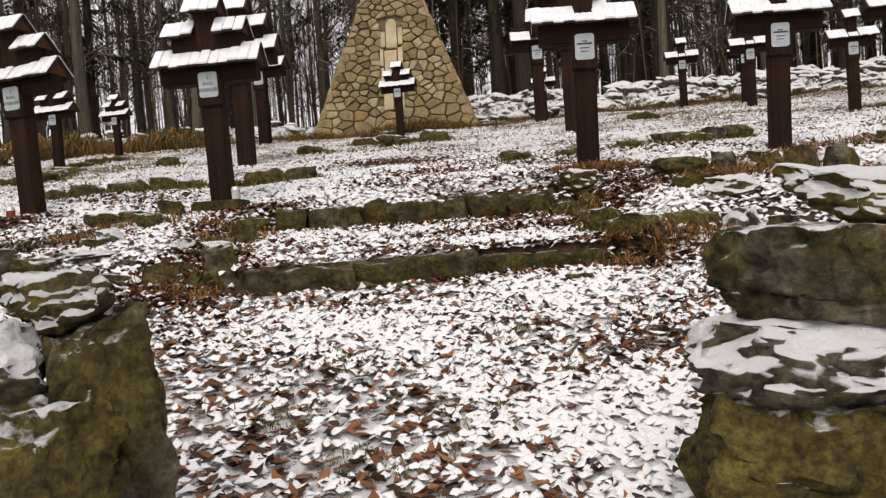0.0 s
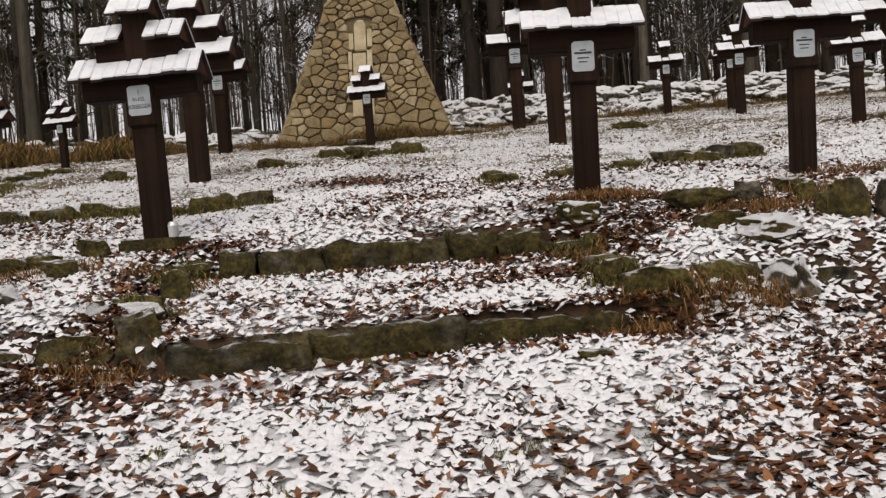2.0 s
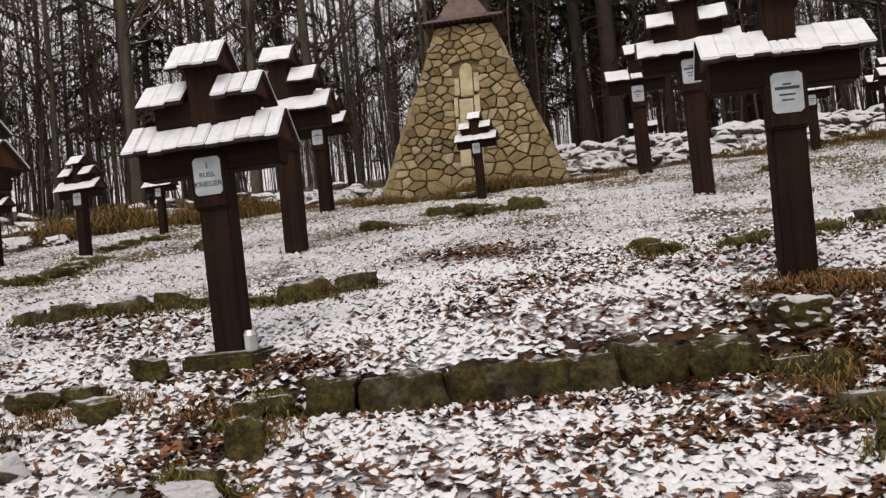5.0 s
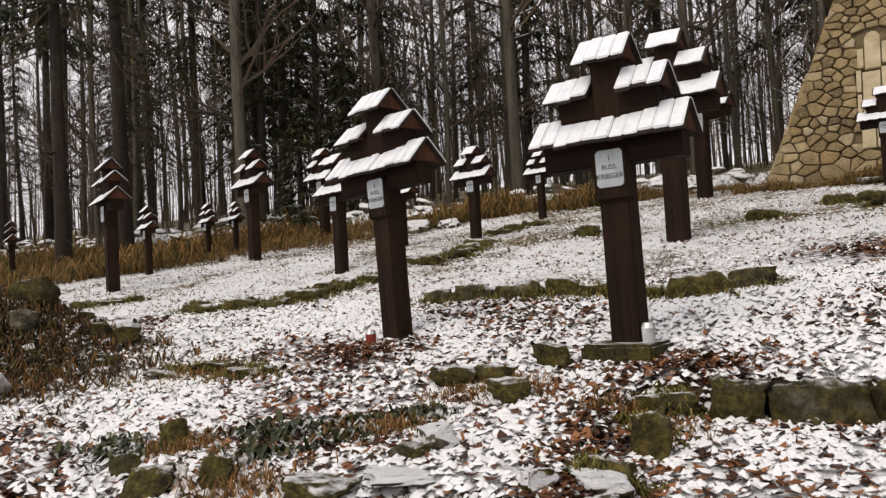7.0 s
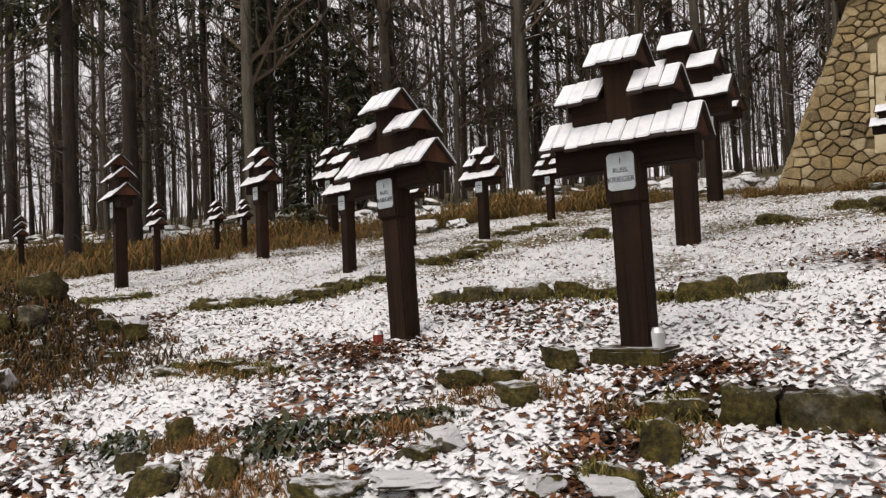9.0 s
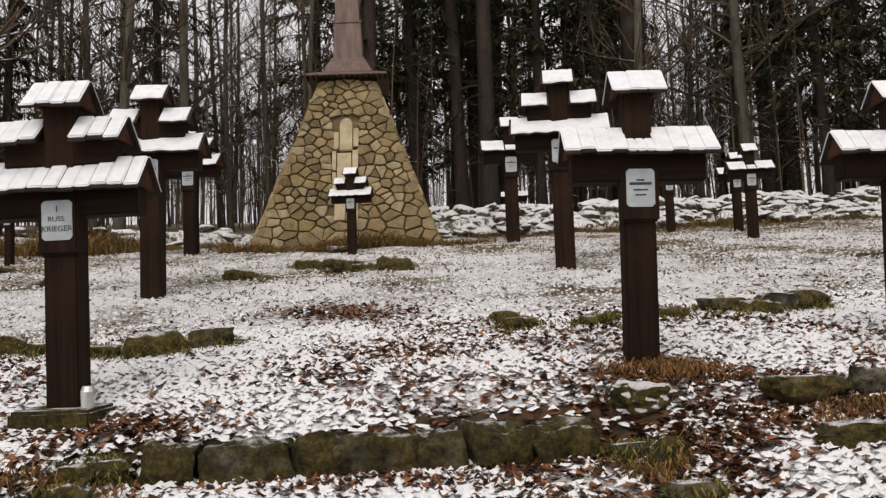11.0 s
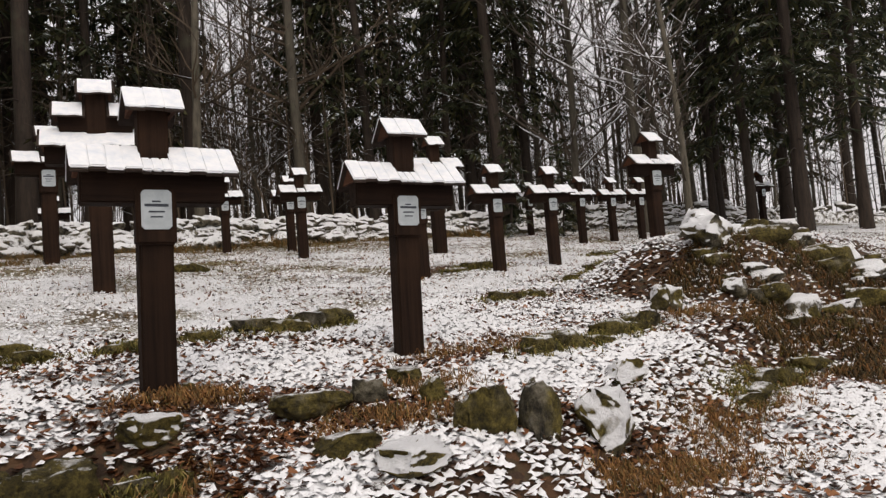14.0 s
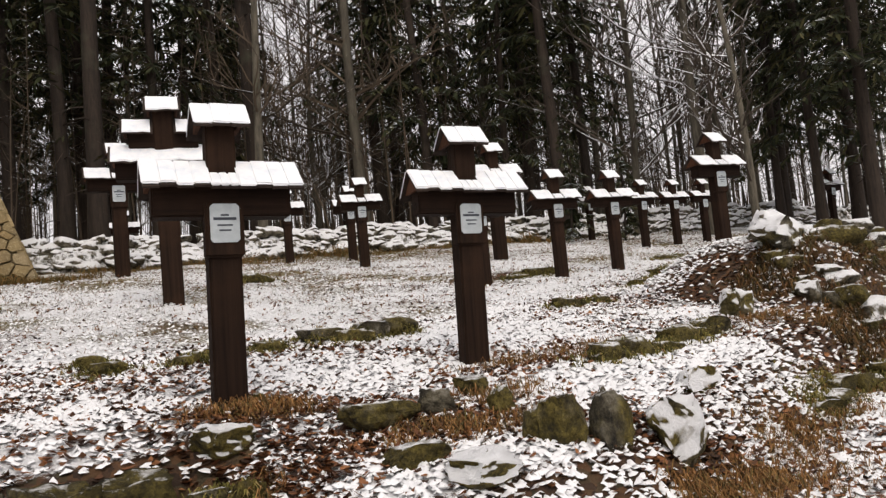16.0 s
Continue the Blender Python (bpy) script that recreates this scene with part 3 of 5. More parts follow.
# ---- rocks ----
def rock_mesh(seed, sub=3):
    """An angular broken stone that fills the box -0.5..0.5, -0.5..0.5, 0..1."""
    rng = random.Random(seed)
    bm = bmesh.new()
    bmesh.ops.create_icosphere(bm, subdivisions=sub, radius=1.0)
    off = Vector((rng.uniform(0, 90), rng.uniform(0, 90), rng.uniform(0, 90)))
    planes = [(Vector((rng.gauss(0, 1), rng.gauss(0, 1), rng.gauss(0, 0.6))).normalized(), rng.uniform(0.50, 0.72)) for k in range(8)]
    planes += [(Vector((sx + rng.uniform(-0.3, 0.3), sy + rng.uniform(-0.3, 0.3), rng.uniform(-0.1, 0.35))).normalized(), rng.uniform(0.52, 0.66)) for sx, sy in ((1, 0), (-1, 0), (0, 1), (0, -1))]
    planes.append((Vector((rng.uniform(-0.22, 0.22), rng.uniform(-0.22, 0.22), 1)).normalized(), 0.46))
    for v_ in bm.verts:
        for d, h in planes:
            over = v_.co.dot(d) - h
            if over > 0:
                v_.co -= d * over * 0.97
        v_.co += noise.noise_vector(v_.co * 1.6 + off) * 0.16 + noise.noise_vector(v_.co * 4.5 + off) * 0.085 + noise.noise_vector(v_.co * 11 + off) * 0.042 + noise.noise_vector(v_.co * 24 + off) * 0.022
    lo = Vector([min(v_.co[i] for v_ in bm.verts) for i in range(3)])
    hi = Vector([max(v_.co[i] for v_ in bm.verts) for i in range(3)])
    for v_ in bm.verts:
        v_.co = Vector(((v_.co.x - lo.x) / (hi.x - lo.x) - 0.5, (v_.co.y - lo.y) / (hi.y - lo.y) - 0.5, (v_.co.z - lo.z) / (hi.z - lo.z)))
    me = bpy.data.meshes.new("rock")
    for f in bm.faces:
        f.smooth = True
    bm.to_mesh(me)
    bm.free()
    return me


ROCKS = {}


def rock_data(k, mat, sub=3):
    key = (k % 12, mat.name, sub)
    if key not in ROCKS:
        ROCKS[key] = rock_mesh(key[0] * 7 + 3, sub)
        ROCKS[key].materials.append(mat)
    return ROCKS[key]


def rock(u, v, wide, deep, high, mat, k, turn=0.0, foot=None, label="mossy grey sandstone rock in the leaves", name="rock", group=""):
    """A rock that shows so high over the ground, its foot sunk in."""
    ob = new(name, rock_data(k, mat, 4))
    ob.matrix_basis = pose(u, v, (gz(u, v) if foot is None else foot) - high * 0.35, 0, 0, turn) @ Matrix.Diagonal((wide, deep, high * 1.35, 1))
    return tagged(ob, label, "rock", group)


def edging(stones, mat, label, seed):
    """A row of low stones, part by part: place, width and height of each."""
    row = new("grave_edging")
    rng = random.Random(seed)
    u0, v0 = stones[0][:2]
    row.matrix_basis = pose(u0, v0, 0)
    for u, v, wide, high in stones:
        ob = new("stone", rock_data(rng.randrange(12), mat, 2 if v > 9.5 else 3))
        ob.parent = row
        ob.matrix_basis = pose(u - u0, v - v0, gz(u, v) - high * 0.4, rng.uniform(-6, 6), rng.uniform(-6, 6), rng.uniform(-16, 16)) @ Matrix.Diagonal((wide * 1.1, min(0.34, wide * rng.uniform(0.6, 0.85)), high * 1.4, 1))
    return tagged(row, label, "edging", "stone grave edgings")


def along(points, size, high, seed):
    """Stones of uneven size along a bent line."""
    rng = random.Random(seed)
    out = []
    for (a, b), (c, d) in zip(points, points[1:]):
        count = max(1, round(math.hypot(c - a, d - b) / size))
        for k in range(count):
            t = (k + rng.uniform(0.3, 0.7)) / count
            out.append((a + (c - a) * t + rng.uniform(-0.04, 0.04), b + (d - b) * t + rng.uniform(-0.05, 0.05), size * rng.uniform(0.75, 1.25), high * rng.uniform(0.55, 1.25)))
    return out


MOSSY = "low mossy stones edging a grave"
for k, stones in enumerate((
    [(-3.28, 8.72, 0.30, 0.12), (-2.92, 8.66, 0.38, 0.16), (-2.40, 8.50, 0.42, 0.15), (-2.02, 8.52, 0.31, 0.16), (-1.70, 8.40, 0.30, 0.11), (-1.30, 8.30, 0.36, 0.10), (-0.86, 8.14, 0.44, 0.19), (-0.50, 8.44, 0.34, 0.16)],
    [(3.17, 8.14, 0.28, 0.10), (3.70, 8.28, 0.40, 0.13), (3.92, 8.10, 0.34, 0.11), (4.15, 8.22, 0.34, 0.15), (4.47, 8.27, 0.38, 0.17)],
    [(1.96, 8.30, 0.26, 0.10), (1.92, 8.66, 0.24, 0.11)],
    [(2.53, 8.20, 0.28, 0.10), (2.74, 8.32, 0.18, 0.06)],
    [(0.26, 14.4, 0.40, 0.16), (0.74, 13.8, 0.55, 0.18), (1.05, 13.7, 0.34, 0.12), (1.47, 13.4, 0.50, 0.19)],
)):
    edging(stones, ROCK if k in (0, 1, 3) else MOSS, MOSSY, k)
for k, (line, size, high) in enumerate((
    (((-6.9, 9.35), (-6.1, 9.25), (-5.4, 9.3), (-5.3, 10.2), (-5.1, 10.8)), 0.42, 0.11), (((-5.0, 11.55), (-4.7, 12.1), (-4.8, 13.7)), 0.45, 0.11), (((-9.7, 10.1), (-8.7, 10.6)), 0.42, 0.09),
    (((6.5, 8.35), (7.3, 8.35)), 0.36, 0.10), (((8.2, 8.8), (9.1, 8.9)), 0.38, 0.09), (((8.6, 11.7), (9.8, 11.75)), 0.42, 0.10), (((5.25, 14.4), (5.8, 14.4)), 0.50, 0.16), (((-0.9, 13.3), (-0.4, 13.3)), 0.45, 0.14), (((-3.3, 13.6), (-2.9, 13.6)), 0.42, 0.13),
    (((-5.1, 14.9), (-4.5, 15.8)), 0.4, 0.10), (((12.3, 11.9), (13.6, 12.1)), 0.4, 0.08),
)):
    edging(along(line, size, high, 40 + k), MOSS, "moss-grown stones edging a grave", 60 + k)
edging(along(((4.75, 6.05), (5.85, 6.2), (6.7, 6.5)), 0.34, 0.12, 81), MOSS, "mossy stones of a broken terrace edge", 82)
edging(along(((6.05, 5.28), (7.05, 5.5), (8.1, 5.68)), 0.34, 0.13, 83), MOSS, "mossy stones of a broken terrace edge", 84)
edging(along(((-4.5, 6.4), (-3.5, 6.35)), 0.32, 0.07, 85), MOSS, "mossy stones of a broken terrace edge", 86)
edging([(-0.84, 5.02, 0.20, 0.12), (-0.80, 5.62, 0.18, 0.10), (-0.70, 5.98, 0.20, 0.10)], ROCK, "mossy stones along the side of the steps", 31)
edging([(1.86, 4.80, 0.24, 0.18), (1.90, 5.22, 0.20, 0.12), (1.96, 5.62, 0.15, 0.16), (1.86, 5.84, 0.20, 0.10)], ROCK, "mossy stones along the side of the steps", 32)

# Stones of the terrace bank, beside the steps.
for k, (u, v, wide, high, turn, mat) in enumerate((
    (-2.02, 4.72, 0.40, 0.08, -6, MOSS), (-0.74, 5.42, 0.20, 0.21, 5, ROCK), (-0.86, 5.82, 0.21, 0.11, 25, ROCK),
    (-0.86, 4.95, 0.28, 0.09, 15, ROCK_CAP), (-1.06, 4.80, 0.16, 0.08, 40, ROCK_CAP), (-1.60, 5.06, 0.20, 0.12, 30, ROCK_CAP), (-1.47, 6.38, 0.24, 0.15, 10, ROCK), (-1.95, 6.05, 0.30, 0.12, 8, MOSS), (-1.70, 6.04, 0.24, 0.11, -12, ROCK),
    (-1.50, 5.72, 0.24, 0.12, 35, MOSS), (-3.22, 5.16, 0.21, 0.16, -14, ROCK), (-2.59, 4.78, 0.18, 0.14, 6, ROCK), (-3.27, 4.86, 0.16, 0.11, 40, ROCK), (-2.96, 4.74, 0.28, 0.12, 15, MOSS), (-1.70, 4.98, 0.22, 0.06, -6, MOSS),
    (-1.66, 4.80, 0.34, 0.05, 20, ROCK_CAP), (-5.52, 7.10, 0.26, 0.16, 18, MOSS), (2.86, 4.90, 0.44, 0.13, 10, ROCK_CAP),
    (2.02, 6.10, 0.36, 0.15, 20, ROCK_CAP), (2.80, 5.78, 0.46, 0.15, 8, ROCK), (3.20, 5.78, 0.22, 0.16, -10, ROCK), (3.70, 6.10, 0.24, 0.13, 12, MOSS), (3.54, 5.60, 0.18, 0.16, 18, ROCK), (3.38, 5.13, 0.20, 0.17, 40, ROCK),
    (3.44, 4.98, 0.25, 0.25, -10, ROCK), (3.67, 4.88, 0.27, 0.28, 15, ROCK), (2.68, 5.22, 0.32, 0.10, 0, ROCK), (4.18, 4.86, 0.46, 0.30, 32, ROCK_CAP), (4.92, 5.30, 0.30, 0.17, -25, ROCK_CAP), (2.46, 6.62, 0.12, 0.07, 60, ROCK),
    (7.30, 6.68, 0.38, 0.28, 14, ROCK_CAP), (1.45, 4.05, 0.16, 0.04, 0, ROCK), (0.85, 17.4, 0.5, 0.12, 0, MOSS), (-7.6, 16.9, 0.7, 0.30, 30, ROCK_CAP), (-7.0, 17.3, 0.5, 0.2, 0, ROCK_CAP),
)):
    snowy = mat is ROCK_CAP
    rock(u, v, wide, wide * (0.62 if wide > 0.4 else 0.75), high, mat, k * 5 + 1, turn, label="mossy rock with a cap of snow" if snowy else "mossy grey sandstone rock in the leaves", group="bank rocks")


# The front stones of the bank stand on the lower ground.
for k, (u, v, wide, high, foot, turn, mat) in enumerate((
    (-0.77, 4.58, 0.31, 0.30, 0.18, 6, ROCK), (-1.08, 4.56, 0.44, 0.21, 0.18, -8, ROCK), (-1.52, 4.58, 0.48, 0.16, 0.18, 12, MOSS),
    (1.96, 4.60, 0.45, 0.25, 0.23, -3, ROCK), (2.42, 4.66, 0.48, 0.22, 0.27, 4, ROCK), (2.74, 4.54, 0.28, 0.24, 0.23, 12, ROCK_CAP), (3.04, 4.62, 0.26, 0.14, 0.25, -8, ROCK),
)):
    rock(u, v, wide, 0.32, high, mat, k * 7 + 2, turn, foot, label="large mossy block at the end of the step" if k in (0, 3) else "mossy block in the face of the bank", group="bank rocks")


# ---- the dry stone wall: gateway piers close to the camera, heaps at the sides, and the long wall behind the graves ----
def pile(name, stones, mats, label, seed=0):
    """Stones by the middle of the foot, the size and the turn of each."""
    heap = new(name)
    rng = random.Random(seed)
    for k, (u, v, z, wide, deep, high, turn) in enumerate(stones):
        ob = new("stone", rock_data(k * 5 + seed, mats[k % len(mats)], 5 if name == "gate_pier" else 3))
        ob.parent = heap
        ob.matrix_basis = pose(u, v, z, rng.uniform(-6, 6), rng.uniform(-6, 6), turn) @ Matrix.Diagonal((wide, deep, high, 1))
    return tagged(heap, label, "stone wall")


PIER = (ROCK, ROCK_CAP, ROCK_CAP, ROCK_CAP, ROCK)
pile("gate_pier", [
    (-0.52, 1.24, -0.34, 0.36, 0.40, 0.70, 8), (-0.58, 1.22, 0.28, 0.28, 0.30, 0.17, 20), (-0.90, 1.20, 0.34, 0.42, 0.34, 0.19, -10), (-0.78, 1.14, 0.11, 0.44, 0.34, 0.24, 12), (-0.70, 1.02, -0.42, 0.60, 0.40, 0.60, -14),
    (-1.20, 1.10, -0.45, 0.55, 0.50, 0.60, 10), (-1.25, 1.12, 0.12, 0.50, 0.44, 0.28, 30), (-1.35, 1.10, 0.36, 0.46, 0.40, 0.16, 0), (-1.75, 1.10, -0.45, 0.58, 0.50, 0.70, 60), (-1.80, 1.10, 0.22, 0.52, 0.46, 0.24, 15), (-2.2, 1.1, -0.5, 0.6, 0.5, 0.7, 20)],
    PIER, "rough drystone gate pier with moss and snow", 2)
pile("gate_pier", [
    (1.32, 1.18, -0.50, 0.76, 0.46, 0.50, 4), (1.58, 1.32, 0.37, 0.46, 0.36, 0.20, -6), (1.28, 1.18, -0.06, 0.66, 0.42, 0.27, 6), (1.90, 1.3, 0.38, 0.40, 0.38, 0.20, 20), (1.42, 1.20, 0.15, 0.66, 0.40, 0.28, -5),
    (1.92, 1.1, -0.50, 0.62, 0.50, 0.55, 40), (1.92, 1.14, 0.0, 0.60, 0.46, 0.30, 10), (2.4, 1.1, -0.3, 0.60, 0.5, 0.75, 15), (2.05, 1.14, 0.24, 0.50, 0.42, 0.24, 60), (2.85, 1.1, -0.3, 0.6, 0.5, 0.6, 50)],
    PIER, "rough drystone gate pier of large mossy boulders", 5)


def heap_at(name, centre, reach, sizes, count, mats, label, seed):
    rng = random.Random(seed)
    stones = []
    for k in range(count):
        a, r = rng.uniform(0, 2 * math.pi), math.sqrt(rng.random())
        u, v = centre[0] + math.cos(a) * r * reach[0], centre[1] + math.sin(a) * r * reach[1]
        s = rng.choice(sizes) * rng.uniform(0.8, 1.2)
        stones.append((u, v, gz(u, v) - s * 0.22, s * rng.uniform(1.0, 1.6), s * rng.uniform(0.8, 1.1), s * rng.uniform(0.5, 0.95), rng.uniform(0, 180)))
    return pile(name, stones, mats, label, seed)


heap_at("rubble_heap", (-6.5, 6.6), (1.35, 0.95), (0.12, 0.16, 0.22, 0.32), 70, (MOSS, ROCK, ROCK_CAP, KERB), "collapsed heap of mossy wall stones with snow", 11)
heap_at("rubble_heap", (10.9, 6.8), (2.9, 1.05), (0.14, 0.20, 0.28, 0.42), 120, (ROCK_BARE, MOSS, ROCK, ROCK_BARE, MOSS), "grassy collapsed heap of snowy wall stones", 12)
rock(8.95, 7.2, 0.92, 0.6, 0.34, ROCK_CAP, 3, 30, label="large pale boulder leaning on the rubble heap", name="boulder")
rock(9.25, 7.5, 0.60, 0.5, 0.40, ROCK_CAP, 6, 20, label="pale boulder on top of the rubble heap", name="boulder")


def wall_line(u):
    return 20.6 - 0.20 * max(0.0, u - 14) - 0.10 * max(0.0, u - 20)


def long_wall():
    wall = new("back_wall")
    rng = random.Random(77)
    verts, faces = [], []
    near = 0
    for k in range(1750):
        u = rng.uniform(2, 27) if k < 1150 else rng.uniform(-30, 45)
        if -1.2 < u < 3.9 and rng.random() < 0.7:
            continue
        tier = rng.random()
        v = wall_line(u) - 0.30 + 0.5 * tier + rng.gauss(0, 0.10)
        s = rng.uniform(0.18, 0.44)
        z = gz(u, v) - 0.08 + tier * 0.62 * (1.0 if u > -1 else 0.75)
        m_ = pose(u, v, z, rng.uniform(-20, 20), rng.uniform(-20, 20), rng.uniform(-35, 35)) @ Matrix.Diagonal((s * 1.3, s, s * rng.uniform(0.4, 0.7), 1))
        if near < 290 and 4 < u < 22 and tier > 0.3 and k % 2:
            near += 1
            ob = new("stone", rock_data(rng.randrange(12), ROCK_BARE, 2))
            ob.parent = wall
            ob.matrix_basis = m_
        else:
            me = rock_data(rng.randrange(12), ROCK_BARE, 2 if 0 < u < 28 else 1)
            base = len(verts)
            verts += [m_ @ v_.co for v_ in me.vertices]
            faces += [[base + i for i in f.vertices] for f in me.polygons]
    rest = obj("wall_stones", verts, faces, ROCK_BARE, wall, smooth=True)
    tagged(rest, "loose snowy wall stones", kind="stuff")
    core = bmesh.new()
    cols = [-40 + k * 1.0 for k in range(91)]
    rows_ = []
    for u in cols:
        v, z = wall_line(u), gz(u, wall_line(u))
        h = (0.36 if u > -1 else 0.28) + 0.06 * math.sin(u * 1.7)
        rows_.append([core.verts.new((u, v + dy, z + dz)) for dy, dz in ((-0.34, -0.2), (-0.26, h), (0.26, h), (0.34, -0.2))])
    for a, b in zip(rows_, rows_[1:]):
        for i in range(3):
            core.faces.new((a[i], b[i], b[i + 1], a[i + 1]))
    bmesh.ops.recalc_face_normals(core, faces=core.faces)
    part("wall_core", core, ROCK_BARE, wall)
    return tagged(wall, "long low drystone wall of grey rubble topped with snow", "stone wall", kind="structure")


long_wall()


# ---- the stone pyramid with its copper-sheathed shaft ----
def pyramid():
    thing = new("memorial_pyramid")
    cu, cv = 1.30, 18.3
    z0 = gz(cu, cv) - 0.35
    high, half, top = 4.25, 2.14, 0.62
    depth_c = cv + half

    def edge(t):
        """Half width at height share t: slightly flared towards the ground."""
        return half + (top - half) * (t ** 0.93)

    core = bmesh.new()
    rings = []
    for k in range(13):
        t = k / 12
        e = edge(t) - 0.06
        rings.append([core.verts.new((x * e, y * e, t * high)) for x, y in ((-1, -1), (1, -1), (1, 1), (-1, 1))])
    for a, b in zip(rings, rings[1:]):
        for i in range(4):
            core.faces.new((a[i], a[(i + 1) % 4], b[(i + 1) % 4], b[i]))
    core.faces.new(rings[-1])
    part("core", core, MORTAR, thing, "dark recessed mortar")
    rng = random.Random(31)
    verts, faces = [], []
    squash = 1.3

    def cell(poly, p0, p1):
        """What of a polygon lies nearer to p0 than to p1."""
        mx, mz, dx, dz = (p0[0] + p1[0]) / 2, (p0[1] + p1[1]) / 2, p1[0] - p0[0], p1[1] - p0[1]
        side = [(x - mx) * dx + (z - mz) * dz for x, z in poly]
        out = []
        for i, (x, z) in enumerate(poly):
            j = (i + 1) % len(poly)
            if side[i] <= 0:
                out.append((x, z))
            if side[i] * side[j] < 0:
                f = side[i] / (side[i] - side[j])
                out.append((x + (poly[j][0] - x) * f, z + (poly[j][1] - z) * f))
        return out

    # Rubble masonry: irregular stones, large at the foot and small above.
    for face in range(4):
        turn = Matrix.Rotation(radians(90 * face), 4, "Z")
        seeds = []
        for k in range(2600):
            t = rng.random()
            x = rng.uniform(-1, 1) * half
            if abs(x) > half + (top - half) * t:
                continue
            r_ = (rng.uniform(0.16, 0.50) if t < 0.26 else rng.uniform(0.12, 0.34)) * (1.0 if face == 0 else 1.6)
            if all((x - a) ** 2 + (t * high * squash - b) ** 2 > r_ * r_ for a, b in seeds):
                seeds.append((x, t * high * squash))
        frame_ = [(-half, 0), (half, 0), (top, high * squash), (-top, high * squash)]
        for p0 in seeds:
            poly = frame_
            for p1 in sorted(seeds, key=lambda q: (q[0] - p0[0]) ** 2 + (q[1] - p0[1]) ** 2)[1:28]:
                poly = cell(poly, p0, p1)
            count = len(poly)
            cx, cz = sum(q[0] for q in poly) / count, sum(q[1] for q in poly) / count
            if count < 3 or (face == 0 and abs(cx) < 0.27 and 0.22 < cz / high / squash < 0.80):
                continue
            poly = [(x + rng.uniform(-0.012, 0.012), z + rng.uniform(-0.012, 0.012)) for x, z in poly]
            size = sum(math.hypot(x - cx, z - cz) for x, z in poly) / count
            out, lean = rng.uniform(0.0, 0.04), rng.uniform(-0.05, 0.05)
            loops = []
            for shrink, lift in ((0.0, -0.12), (0.010, -0.012), (0.026, 0.012), (0.5 * size, 0.022)):
                loop = []
                for x, z in poly:
                    f = 1 - (shrink + 0.007) / size
                    xx, tt = cx + (x - cx) * f, min(1.0, max(0.0, (cz + (z - cz) * f) / squash / high))
                    e = edge(tt)
                    xx *= e / (half + (top - half) * tt)
                    loop.append(turn @ Vector((xx, -e - (out + lift + lean * (xx - cx) if lift > -0.05 else lift), tt * high)))
                loops.append(loop)
            vv = [v_ for loop in loops for v_ in loop]
            ff = [[r * count + i, r * count + (i + 1) % count, (r + 1) * count + (i + 1) % count, (r + 1) * count + i] for r in range(3) for i in range(count)] + [[3 * count + i for i in range(count)]]
            if face == 0:
                obj("stone", vv, ff, TAN, thing)
            else:
                base = len(verts)
                verts += vv
                faces += [[base + i for i in f] for f in ff]
    tagged(obj("side_masonry", verts, faces, TAN, thing), "tan quarry stones", kind="stuff")
    # The tall pale relief in the middle: an arched slab over two long blocks.
    for x0, x1, t0, t1, arch in ((-0.25, -0.01, 0.22, 0.36, 0), (0.0, 0.25, 0.22, 0.36, 0), (-0.21, 0.11, 0.365, 0.585, 0), (0.12, 0.25, 0.365, 0.60, 0), (-0.16, 0.13, 0.59, 0.78, 1), (-0.28, -0.17, 0.60, 0.70, 0), (0.14, 0.26, 0.61, 0.72, 0), (-0.30, -0.22, 0.37, 0.48, 0), (-0.31, -0.22, 0.485, 0.595, 0)):
        shape = [(x0, t0), (x1, t0), (x1, t1 - 0.032 * arch), ((x0 * 0.2 + x1 * 0.8), t1 - 0.008 * arch), ((x0 + x1) / 2, t1), ((x0 * 0.8 + x1 * 0.2), t1 - 0.008 * arch), (x0, t1 - 0.032 * arch)]
        loops = []
        cx, ct = (x0 + x1) / 2, (t0 + t1) / 2
        for shrink, lift in ((0.98, -0.1), (0.97, 0.02), (0.90, 0.05)):
            loops.append([Vector((cx + (x - cx) * shrink, -edge(ct + (t - ct) * shrink) - lift, (ct + (t - ct) * shrink) * high)) for x, t in shape])
        vv = [v_ for loop in loops for v_ in loop]
        ff = [[r * 7 + i, r * 7 + (i + 1) % 7, (r + 1) * 7 + (i + 1) % 7, (r + 1) * 7 + i] for r in range(2) for i in range(7)] + [[14 + i for i in range(7)]]
        tagged(obj("relief_stone", vv, ff, PALE, thing), "pale dressed relief stone")
    # Cap and shaft.
    def ring_stack(name, profile, mat, sides=4, label=""):
        bm = bmesh.new()
        rr = []
        for e, z in profile:
            rr.append([bm.verts.new((math.cos(math.pi / 4 + i * 2 * math.pi / sides) * e * math.sqrt(2), math.sin(math.pi / 4 + i * 2 * math.pi / sides) * e * math.sqrt(2), z)) for i in range(sides)])
        for a, b in zip(rr, rr[1:]):
            for i in range(sides):
                bm.faces.new((a[i], a[(i + 1) % sides], b[(i + 1) % sides], b[i]))
        bm.faces.new(rr[-1])
        bm.faces.new(rr[0][::-1])
        bmesh.ops.recalc_face_normals(bm, faces=bm.faces)
        bmesh.ops.bevel(bm, geom=bm.edges[:], offset=0.008, segments=1, affect="EDGES")
        return part(name, bm, mat, thing, label)

    ring_stack("eave_beam", [(0.66, high - 0.06), (0.66, high + 0.10)], WOOD_ACROSS)
